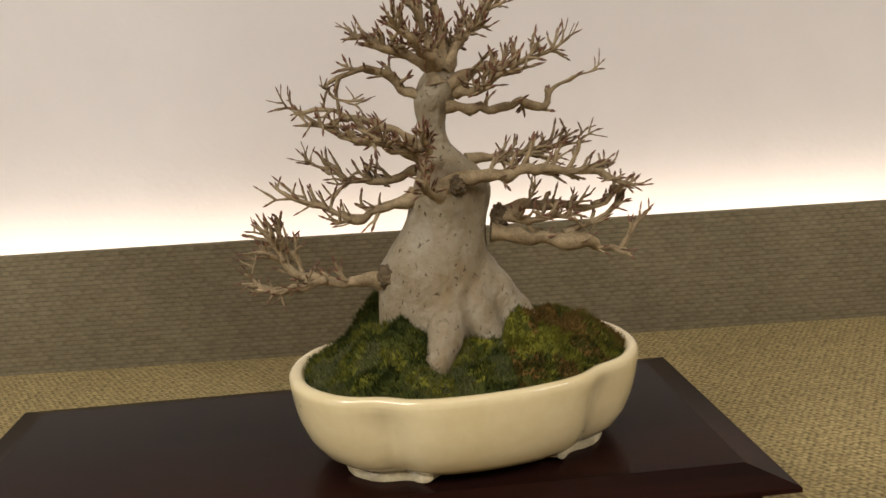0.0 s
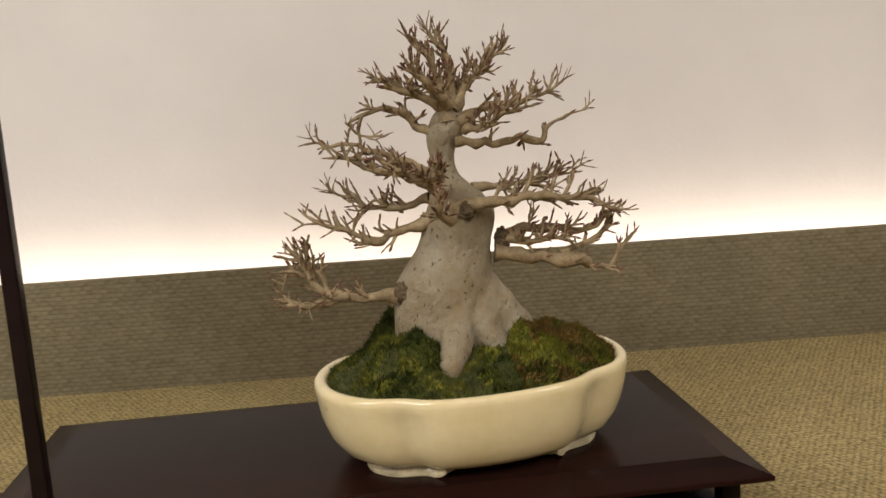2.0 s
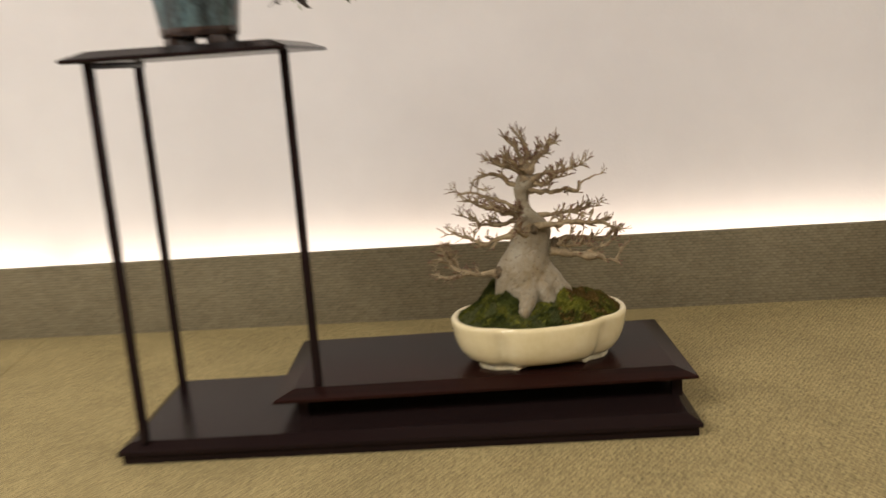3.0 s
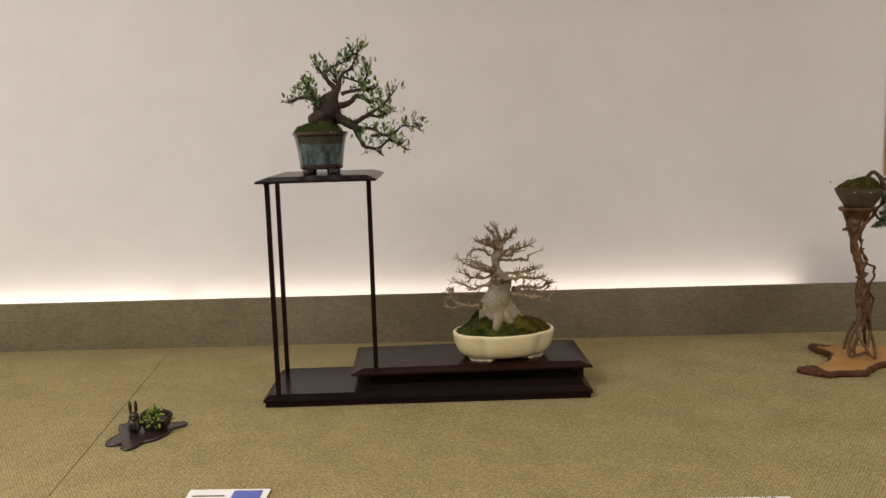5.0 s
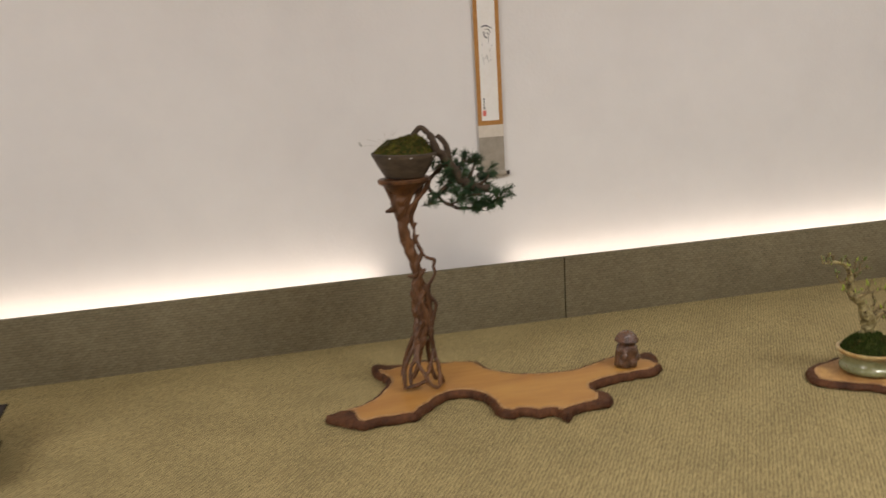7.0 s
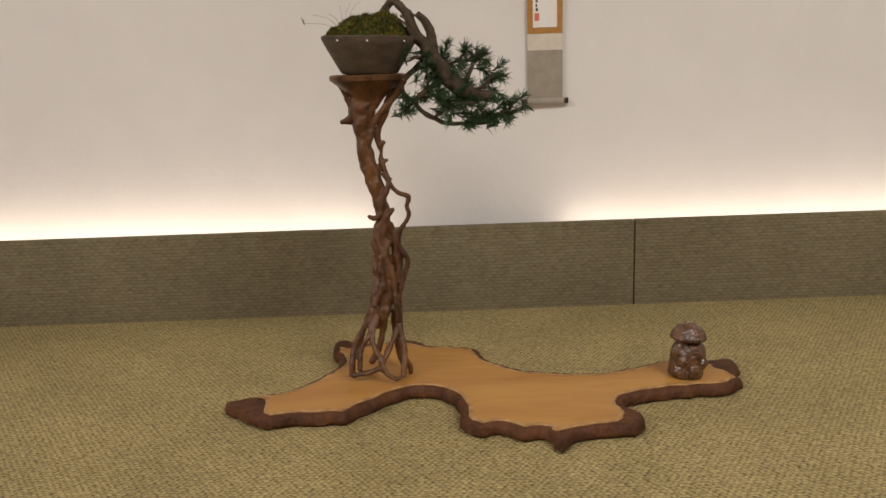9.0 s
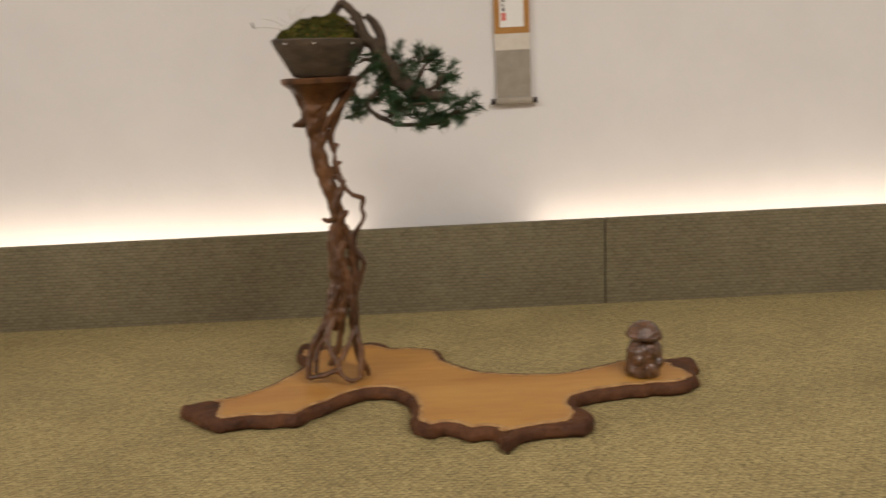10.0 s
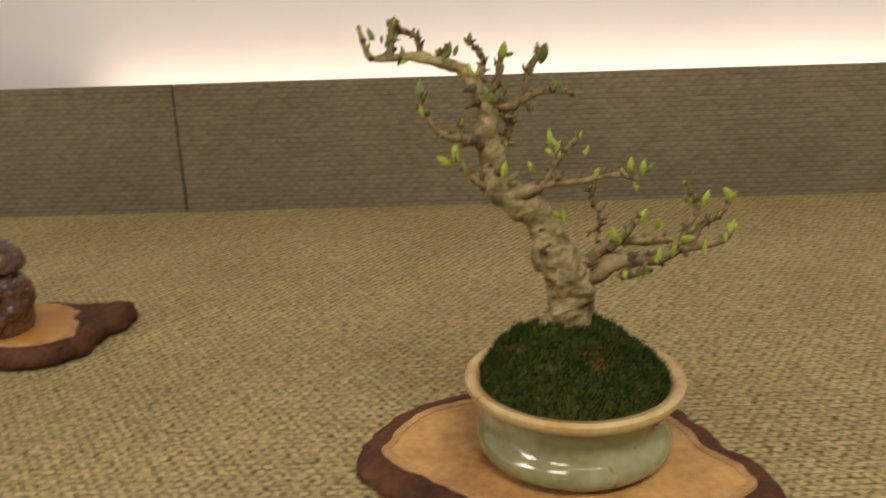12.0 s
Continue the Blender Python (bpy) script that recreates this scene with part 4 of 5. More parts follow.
BUD_SPOTS += [(52, 7, 73, 7), (48, 4, 65, 6), (41, 3, 63, 5), (63, 4, 66, 5), (33, 0, 55, 5), (24, 2, 54, 5), (53, 10, 68, 5), (-30, 7, 135, 4), (-49, 3, 155, 5), (56, 9, 90, 5)]
NEEDLE_SPOTS = []
NEEDLE_SPOTS += [(52, -22, -29), (61, -16, -50), (87, 6, -36), (103, 16, -30), (126, 10, -35), (121, 12, -28), (143, -16, -51), (138, -14, -59), (87, -26, -56)]
NEEDLE_SPOTS += [(99, -30, -76), (80, -22, -83), (116, -30, -83), (133, -16, -103), (152, -16, -96), (166, -16, -87), (110, -18, -102), (35, -16, -91), (47, -16, -74)]
NEEDLE_SPOTS += [(69, -22, -50), (122, -20, -104), (105, -26, -66), (75, -24, -68), (91, -24, -88), (143, -20, -89), (96, -24, -47)]
MAPLE_TRUNK = [(-13.5, -12.5, 37), (-13.5, 5, 39), (-14, 18, 40), (-15, 31.5, 40), (-15.5, 44.5, 39.5), (-15.5, 57, 38.5), (-15.5, 67, 36.5), (-12, 82, 32), (-6, 98.5, 27), (-2, 115.5, 27), (-2, 127.5, 23), (-5.5, 138, 16.5), (-10.5, 148.5, 10.5), (-12, 160.5, 9), (-12, 170.5, 11), (-9, 178.5, 14), (-6.5, 188.5, 13.5), (-4.5, 196.5, 9.5)]
MAPLE_ROOTS = []
MAPLE_ROOTS.append(('root', [(-5, -16, 56, 14), (-8, -25, 42, 13), (-11, -34, 32, 12), (-14, -41, 24, 11), (-17, -46, 18, 10), (-19, -50, 11, 8.5), (-20, -52, 0, 6)]))
MAPLE_ROOTS.append(('root', [(6, 0, 68, 16), (15, -2, 54, 18), (25, -4, 42, 18), (34, -6, 30, 16), (42, -9, 14, 15)]))
MAPLE_ROOTS.append(('root', [(4, -12, 50, 15), (10, -19, 38, 14), (15, -23, 27, 12), (18, -25, 12, 11)]))
MAPLE_ROOTS.append(('root', [(-10, 15, 52, 18), (-13, 25, 14, 17), (-16, 35, -21, 10)]))


def mm(pts):
    return [tuple(c / 1000 for c in p) for p in pts]


def turned(d, spread, rs, up=0.0):
    """A direction near d, thrown off by `spread`, drawn upwards by `up`."""
    v = Vector(d).normalized() + Vector((rs.gauss(0, spread), rs.gauss(0, spread), rs.gauss(0, spread) + up))
    return v.normalized()


def twig(bm, p, d, length, r, rs, depth, up, bud):
    """A crooked twig with a swollen tip bud and side twigs."""
    p, d = Vector(p), Vector(d)
    pts, q, way = [(*p, r)], p, d
    for k in range(1, 4):
        way = turned(way, 0.22, rs, up * 0.25)
        q = q + way * length / 3
        pts.append((*q, r * (1 - 0.17 * k) * rs.uniform(0.8, 1.3)))
    tube(bm, pts, length / 5, 6, 0.22, 420)
    if bud:
        b = q + way * 0.0002
        l, w = bud * rs.uniform(0.6, 1.3), r * rs.uniform(0.55, 0.72)
        tube(bm, [(*(b - way * 0.0006), w * 0.5), (*(b + way * l * 0.3), w * 1.05), (*(b + way * l * 0.65), w * 0.75), (*(b + way * l), 0.0001)], l / 4, 6, mi=1)
    if depth:
        for _ in range(rs.choice((1, 2, 2, 3))):
            i = rs.randint(1, 2)
            twig(bm, pts[i][:3], turned(d, 0.62, rs, up), length * rs.uniform(0.45, 0.75), r * 0.8, rs, depth - 1, up, bud)


def limb(bm, pts, rs, twigs, length, start=0.35, up=0.6, r=0.0011, depth=1, bud=0.005, rough=0.16, seg=9, spread=0.55):
    path = mm(pts)
    tube(bm, path, 0.004, seg, rough, 130)
    line = spline(path, 0.003)
    for k in range(twigs):
        u = start + (1 - start) * (k + rs.uniform(0.1, 0.9)) / twigs
        i = min(int(u * (len(line) - 1)), len(line) - 2)
        d = Vector(line[i + 1][:3]) - Vector(line[i][:3])
        twig(bm, line[i][:3], turned(d, spread, rs, up), length * rs.uniform(0.6, 1.25), min(r * rs.uniform(0.85, 1.25), line[i][3] * 0.9), rs, depth, up, bud)
    d = Vector(line[-1][:3]) - Vector(line[-3][:3])
    twig(bm, line[-1][:3], d.normalized(), length * 0.2, max(line[-1][3], 0.0008), rs, 0, 0.1, bud)


def grouped(limbs):
    out = {}
    for k, pts in limbs:
        out.setdefault(k, []).append(pts)
    return out


# moss and soil
MOSSES = [mat("bright_moss", (0.185, 0.175, 0.022), 0.9, var=0.9, scale=90, other=(0.045, 0.060, 0.010), spec=0.15),
          mat("grey_green_moss", (0.180, 0.180, 0.075), 0.9, var=0.9, scale=90, other=(0.070, 0.085, 0.034), spec=0.15),
          mat("russet_moss", (0.160, 0.094, 0.024), 0.9, var=0.9, scale=90, other=(0.070, 0.050, 0.012), spec=0.15),
          mat("dark_moss", (0.058, 0.066, 0.012), 0.9, var=0.9, scale=90, other=(0.018, 0.028, 0.006), spec=0.15),
          mat("deep_green_moss", (0.064, 0.098, 0.016), 0.9, var=0.9, scale=90, other=(0.016, 0.034, 0.006), spec=0.15)]


def clump(x, y, seed):
    """Height share of the cushion at x, y, and a number of its own."""
    far, cen = noise.voronoi(Vector((x * 62 + 0.5 * noise.noise(Vector((x * 90, y * 90, 7))), y * 62, seed * 1.7)))
    return max(0.0, 1 - 1.5 * far[0] ** 2), noise.cell(cen[0] * 3.3) * 0.5


def moss(m, edge, height, blades, long, kind_at, label, seed):
    """A cushion inside edge(angle, share) with the given height and upright blades on it."""
    rs = random.Random(seed)
    ob = thing("moss", m, label, "moss", kind="stuff")
    def place(a, u):
        x, y = edge(a, u)
        z = height(x, y, u) - 0.003 + 0.0082 * clump(x, y, seed)[0] * (1 - 0.5 * u ** 4) + 0.0026 * noise.noise(Vector((x * 75, y * 75, seed))) + 0.0022 * noise.noise(Vector((x * 230, y * 230, seed)))
        return Vector((x, y, z))
    bm = bmesh.new()
    n, k = 96, 26
    loops = [[place(2 * math.pi * i / n, 1 - j / k * 0.985) for i in range(n)] for j in range(k + 1)]
    rows = rings(bm, loops, cap0=False)
    for f in bm.faces:
        c = f.calc_center_median()
        f.material_index = (0, 3, 2, 3, 3)[kind_at(c.x, c.y, rs)]
    part("moss_bed", bm, MOSSES, ob, smooth=80)
    bm = bmesh.new()
    for _ in range(blades):
        a, u = rs.uniform(0, 2 * math.pi), math.sqrt(rs.uniform(0, 1))
        p = place(a, u)
        mi = kind_at(p.x, p.y, rs)
        x, y = edge(a, 1.0)
        lean = Vector((x, y, 0)).normalized() * 0.45 * u
        tip = p + (Vector((rs.gauss(0, 0.55), rs.gauss(0, 0.55), 1)) + lean).normalized() * long * rs.uniform(0.4, 1.3)
        w = Vector((rs.gauss(0, 1), rs.gauss(0, 1), 0)).normalized() * rs.uniform(0.0003, 0.0006)
        low = Vector((0, 0, 0.0006))
        f = bm.faces.new([bm.verts.new(p - low - w), bm.verts.new(p - low + w), bm.verts.new(tip)])
        f.material_index = mi
        o = Vector((-w.y, w.x, 0))
        f = bm.faces.new([bm.verts.new(p - low - o), bm.verts.new(p - low + o), bm.verts.new(tip)])
        f.material_index = mi
    part("moss_blades", bm, MOSSES, ob, smooth=0)["kind"] = "stuff"
    return ob


# ---------------------------------------------------------------- bare maple in the cream pot
MAPLEBARK = mat("smooth_grey_bark", (0.290, 0.262, 0.195), 0.55, var=0.75, scale=26, other=(0.190, 0.138, 0.068), stretch=(1, 1, 0.8), specks=(300, 0.20, (0.080, 0.056, 0.030)), bump=0.0018, bscale=260, spec=0.3)
TWIGBARK = mat("warm_twig_bark", (0.355, 0.278, 0.162), 0.65, var=0.8, scale=120, other=(0.125, 0.086, 0.045), bump=0.0006, bscale=420, spec=0.3)
REDBUD = mat("red_brown_bud", (0.20, 0.088, 0.042), 0.5, var=0.8, scale=300, other=(0.060, 0.028, 0.018))
BURL = mat("rough_dark_burl", (0.175, 0.130, 0.076), 0.8, var=0.8, scale=160, other=(0.050, 0.036, 0.020), bump=0.0018, bscale=300, spec=0.2)

maple = thing("bare_maple_bonsai", pose(0.480, 0.620, 0.128), "leafless bonsai with thick flared pale grey trunk and budded twigs", "bonsai tree")
bm = bmesh.new()
loops = []
for cx, z, r in [tuple(q) for q in spline([(a / 1000, b / 1000, c / 1000) for a, b, c in MAPLE_TRUNK], 0.0035)]:
    loop = []
    f = max(0.0, min(1.0, (0.048 - z) / 0.055))
    for k in range(56):
        a = 2 * math.pi * k / 56
        c, s = math.cos(a), math.sin(a)
        rr = r
        for cen, amp, wid in ((-2.3, 0.003, 0.4), (1.6, 0.008, 0.5)):
            u = (a - cen + math.pi) % (2 * math.pi) - math.pi
            rr += amp * f * f * math.exp(-(u / wid) ** 2)
        w = Vector((cx + c * rr, s * rr, z))
        rr *= 1 + 0.035 * noise.noise(w * 34) + 0.018 * noise.noise(w * 95) + 0.008 * noise.noise(w * 320)
        squash = 0.82 + 0.10 * f
        loop.append((cx + c * rr, s * rr * squash, z))
    loops.append(loop)
rings(bm, loops)
for key, pts in MAPLE_ROOTS:
    tube(bm, mm(pts), 0.004, 24, 0.20, 70)
fuse(part("trunk", bm, MAPLEBARK, maple, "pale grey swollen trunk with buff patches", smooth=70), 0.0016, 14, 0.0020, 0.013)
rs = random.Random(11)
DENSE = {"A": (5, 0.017), "B": (8, 0.018), "C": (9, 0.017), "D": (6, 0.014), "E": (10, 0.0135), "F": (9, 0.016), "G": (4, 0.012), "H": (13, 0.020), "I": (7, 0.016), "J": (4, 0.013), "K": (6, 0.011)}
for key, sets in grouped(MAPLE_LIMBS).items():
    bm = bmesh.new()
    for pts in sets:
        fine = spline(pts, 7)
        knotty = [(x + rs.gauss(0, 0.9), y + rs.gauss(0, 1.2), z + rs.gauss(0, 0.9), max(r * (0.88 if key in "AIJ" else 0.68) * rs.uniform(0.8, 1.3), 0.9)) if k else (x, y, z, r) for k, (x, y, z, r) in enumerate(fine)]
        limb(bm, knotty, rs, int(DENSE[key][0] * 1.9), DENSE[key][1] * 0.84, 0.20, 0.30, 0.00140, 1, 0.0046, 0.34, spread=0.46)
    part("branch", bm, [TWIGBARK, REDBUD], maple, "knobbly branch with red-brown pointed buds", smooth=70)
for x, y, z, sx, sz in ((-0.046, -0.012, 0.064, 0.0085, 0.0085), (0.029, -0.004, 0.098, 0.0060, 0.010), (0.002, -0.024, 0.124, 0.006, 0.007), (0.028, -0.014, 0.040, 0.0048, 0.0030), (0.025, -0.022, 0.019, 0.0085, 0.0075), (-0.031, -0.022, 0.030, 0.0125, 0.0100)):
    bm = bmesh.new()
    bmesh.ops.create_icosphere(bm, subdivisions=3, radius=1)
    for v in bm.verts:
        d = 1 + 0.28 * noise.noise(v.co * 2.2 + Vector((x * 900, 0, 0))) + 0.12 * noise.noise(v.co * 6)
        v.co = Vector((x + v.co.x * sx * d, y + v.co.y * sx * 0.8 * d, z + v.co.z * sz * d))
    fuse(part("burl", bm, BURL, maple, "dark rough burl"), 0.0007, 1, 0.0040, 0.0022)


def maple_moss_kind(x, y, rs):
    v = clump(x, y, 4)[1] + rs.gauss(0, 0.12)
    if x > 0.030 and y > -0.040:
        return 2 if v < 0.20 else (0 if v < 0.36 else 3)
    if x < -0.030 and y > 0.005:
        return 3 if v < 0.3 else 0
    if x < 0.012:
        return 1 if v > 0.10 else (0 if v > -0.2 else 3)
    return 0 if v > -0.12 else (3 if v > -0.35 else 2)


def maple_moss_height(x, y, u):
    mound = 0.012 * math.exp(-(((x - 0.078) / 0.036) ** 2 + ((y + 0.008) / 0.040) ** 2)) + 0.021 * math.exp(-(((x + 0.052) / 0.034) ** 2 + ((y + 0.022) / 0.026) ** 2))
    mound += 0.030 * math.exp(-(((x + 0.058) / 0.016) ** 2 + ((y - 0.030) / 0.016) ** 2)) + 0.018 * math.exp(-(((x - 0.030) / 0.024) ** 2 + ((y + 0.036) / 0.022) ** 2))
    mound += 0.008 * math.exp(-(((x + 0.008) / 0.058) ** 2 + ((y + 0.012) / 0.046) ** 2))
    return 0.0650 + 0.016 * (1 - u ** 4) + mound * (1 - u ** 9)


def mokko_edge(a, u):
    return mokko(0.8)(a, 0.1155 * u, 0.068)


moss(TRI, mokko_edge, maple_moss_height, 30000, 0.0046, maple_moss_kind, "green, grey-green and russet moss cushions filling the cream pot", 4)

# ---------------------------------------------------------------- small budding tree
PALEBARK = mat("pale_olive_bark", (0.370, 0.310, 0.140), 0.55, var=0.6, scale=75, other=(0.100, 0.074, 0.028), stretch=(1, 1, 2.2), specks=(500, 0.12, (0.05, 0.032, 0.016)), bump=0.0012, bscale=260, spec=0.3)
OLIVETWIG = mat("olive_twig_bark", (0.310, 0.240, 0.110), 0.6, var=0.7, scale=150, other=(0.085, 0.058, 0.026), bump=0.0004, bscale=500, spec=0.3)
KNOT = mat("dark_bud_scar", (0.130, 0.092, 0.046), 0.8, var=0.8, scale=300, other=(0.040, 0.027, 0.015), spec=0.2)
GREENBUD = mat("fresh_green_bud", (0.46, 0.53, 0.060), 0.4, var=0.8, scale=160, other=(0.12, 0.19, 0.03), spec=0.4)
DULLBUD = mat("olive_green_bud", (0.20, 0.25, 0.065), 0.45, var=0.8, scale=160, other=(0.08, 0.10, 0.03), spec=0.4)
budding = thing("budding_bonsai", pose(2.131, 0.500, 0.052), "small bonsai with twisted pale trunk and opening green buds", "bonsai tree")
rs = random.Random(3)
stubs = []
for key, sets in grouped(BUDDING_LIMBS).items():
    bm = bmesh.new()
    for pts in sets:
        if key == "trunk":
            foot = [(pts[0][0], pts[0][1], pts[0][2] - 14, pts[0][3] * 1.5)] + [(pts[0][0], pts[0][1], pts[0][2] - 5, pts[0][3] * 1.22)] + [(*q[:3], q[3] * 1.12) for q in pts]
            tube(bm, mm(foot), 0.0022, 24, 0.46, 105, lobes=0)
            for a in (-2.7, -2.0, -1.2, -0.4, 0.5, 1.6, 2.6):
                c, d = math.cos(a), math.sin(a)
                tube(bm, [(-0.004 + 0.006 * c, 0.007 + 0.006 * d, 0.020, 0.005), (-0.004 + 0.012 * c, 0.007 + 0.012 * d, 0.010, 0.0048), (-0.004 + 0.019 * c, 0.007 + 0.019 * d, -0.001, 0.0034)], 0.002, 10, 0.3, 150)
            for x, y, z, r in [q for q in mm(pts)][2:16]:
                for _ in range(2):
                    v = Vector((rs.gauss(0, 1), rs.gauss(0, 1), rs.gauss(0, 0.6))).normalized() * r * 0.85
                    tube(bm, [(x, y, z, r * 0.5), (x + v.x, y + v.y, z + v.z, r * 0.42), (x + v.x * 1.35, y + v.y * 1.35, z + v.z * 1.35, r * 0.26)], 0.0015, 8, 0.3, 300)
        else:
            limb(bm, [(*q[:3], q[3] * 0.84) for q in pts], rs, 10, 0.0050, 0.12, 0.5, 0.00085, 1, 0.0, 0.45)
        line = [q for q in spline(mm(pts), 0.004)][(9 if key == "trunk" else 1):]
        for q in rs.sample(line, min(len(line), 22 if key == "trunk" else 7)):
            r = min(q[3], 0.0042)
            at = Vector(q[:3]) + Vector((rs.gauss(0, 1), rs.gauss(0, 1), rs.gauss(0, 0.6))).normalized() * (q[3] * 0.95 if key == "trunk" else r * 0.5)
            stubs.append((at, max(r * rs.uniform(0.45, 0.85), 0.0013)))
    ob = part("trunk" if key == "trunk" else "branch", bm, PALEBARK if key == "trunk" else OLIVETWIG, budding, smooth=70)
    if key == "trunk":
        fuse(ob, 0.0008, 2, 0.0010, 0.004)
for at, r in stubs:
    bm = bmesh.new()
    for v in bmesh.ops.create_icosphere(bm, subdivisions=2, radius=1)["verts"]:
        v.co = at + v.co * r * (1 + 0.45 * noise.noise(v.co * 1.9 + at * 900))
    tip = at + Vector((rs.gauss(0, 1), rs.gauss(0, 1), rs.gauss(0.4, 0.8))).normalized() * r * rs.uniform(1.2, 3.0)
    tube(bm, [(*at, r * 0.55), (*((at + tip) / 2), r * 0.45), (*tip, r * 0.30)], r * 0.6, 7, 0.3, 500)
    part("bud_scar", bm, KNOT, budding, smooth=60)
bm = bmesh.new()
for k in range(2):
    s = 1 if k else -1
    tube(bm, [(s * 0.02, 0, 0, 0.05), (s * 0.06, 0, 0.35, 0.145), (s * 0.05, 0, 0.7, 0.115), (0, 0, 1.0, 0.005)], 0.12, 8, 0.05, 3)
tmp = part("leaf_bud", bm, GREENBUD, budding, smooth=70)
bud_mesh = tmp.data
dull_mesh = bud_mesh.copy()
dull_mesh.materials[0] = DULLBUD
bpy.data.objects.remove(tmp)
more = [(*q[-1][:3], 4) for k, q in BUDDING_LIMBS if k != "trunk"] + [(q[-2][0] + rs.uniform(-2, 2), q[-2][1] - 2, q[-2][2] + 2, rs.uniform(2.5, 4)) for k, q in BUDDING_LIMBS]
twins = [(x + rs.uniform(-3, 3), y + rs.uniform(-3, 1), z + rs.uniform(-2.5, 1), s * rs.uniform(0.55, 0.85)) for x, y, z, s in BUD_SPOTS for _ in range(1)]
for x, y, z, s in BUD_SPOTS + more + twins:
    ob = new("leaf_bud", bud_mesh if (z < 132 and rs.random() < 0.85) or rs.random() < 0.3 else dull_mesh)
    ob.parent = budding
    k = s * 0.00135
    ob.matrix_local = Matrix.Translation((x / 1000, y / 1000, z / 1000 - k * 0.45)) @ Euler((rs.gauss(0, 0.35), rs.gauss(0.2, 0.35), rs.uniform(0, 6.28))).to_matrix().to_4x4() @ Matrix.Scale(k, 4)


def small_moss_height(x, y, u):
    return 0.0375 + 0.025 * (1 - u ** 2.6) + 0.003 * math.exp(-((x + 0.02) / 0.02) ** 2)


def dark_mix(x, y, rs):
    return rs.choice((4, 4, 4, 3)) if noise.noise(Vector((x * 60, y * 60, 9))) > -0.45 else rs.choice((3, 4, 2))


moss(SMALLPOT, lambda a, u: (0.0480 * u * math.cos(a), 0.0480 * u * math.sin(a)), small_moss_height, 9000, 0.0042, dark_mix, "dense dark green moss mound in the small pot", 6)

# ---------------------------------------------------------------- root-wood stand
ROOTWOOD = mat("polished_root_wood", (0.165, 0.076, 0.031), 0.36, var=0.75, scale=46, other=(0.036, 0.016, 0.009), stretch=(1, 1, 0.25), bump=0.0008, bscale=150, spec=0.28)
root = thing("root_wood_stand", pose(1.374, 0.700, 0.0162), "tall polished brown root-wood plant stand of twisted strands", "plant stand")
bm = bmesh.new()
for i, (key, pts) in enumerate(ROOT_STRANDS):
    tube(bm, mm([(*q[:3], q[3] * (0.94 if i == 0 else 0.86)) for q in pts]), 0.003, 18 if i == 0 else 12, 0.30, 75)
for v in bm.verts:
    v.co.y += 0.055 * (1 - math.exp(-max(v.co.z, 0.0) / 0.15))
fuse(part("root_trunk", bm, ROOTWOOD, root, "fused twisting root strands with knobs", smooth=70), 0.0013, 2, 0.0020, 0.006)
bm = bmesh.new()


def plate_edge(a, r, z):
    d = 1 + 0.06 * math.sin(2 * a + 0.6) + 0.05 * noise.noise(Vector((math.cos(a) * 1.8, math.sin(a) * 1.8, 4)))
    return -0.003 + r * d * math.cos(a), r * 0.9 * d * math.sin(a)


lathe(bm, [(0.010, 0.330), (0.016, 0.340), (0.025, 0.351), (0.037, 0.3600), (0.0445, 0.3655), (0.0450, 0.3700), (0.043, 0.3720), (0.040, 0.3722)], 64, plate_edge)
bmesh.ops.translate(bm, vec=(0, 0.050, 0), verts=bm.verts)
part("top_plate", bm, ROOTWOOD, root, "dish-shaped worn wooden top")

# ---------------------------------------------------------------- cascading pine
PINEBARK = mat("pine_bark", (0.095, 0.068, 0.046), 0.8, var=0.9, scale=90, other=(0.035, 0.025, 0.018), bump=0.0014, bscale=230, spec=0.2)
NEEDLE = mat("pine_needle", (0.046, 0.098, 0.036), 0.5, var=0.8, scale=60, other=(0.016, 0.042, 0.018), spec=0.4)
pine = thing("cascading_pine_bonsai", pose(1.3740, 0.750, 0.433) @ Matrix.Scale(1.02, 4), "cascading pine bonsai with dark bark and short green needles", "bonsai tree")
rs = random.Random(21)
for key, sets in grouped(PINE_LIMBS).items():
    for pts in sets:
        bm = bmesh.new()
        tube(bm, mm(pts), 0.003, 16 if key == "trunk" else 9, 0.26, 110)
        part("trunk" if key == "trunk" else "branch", bm, PINEBARK, pine, smooth=70)
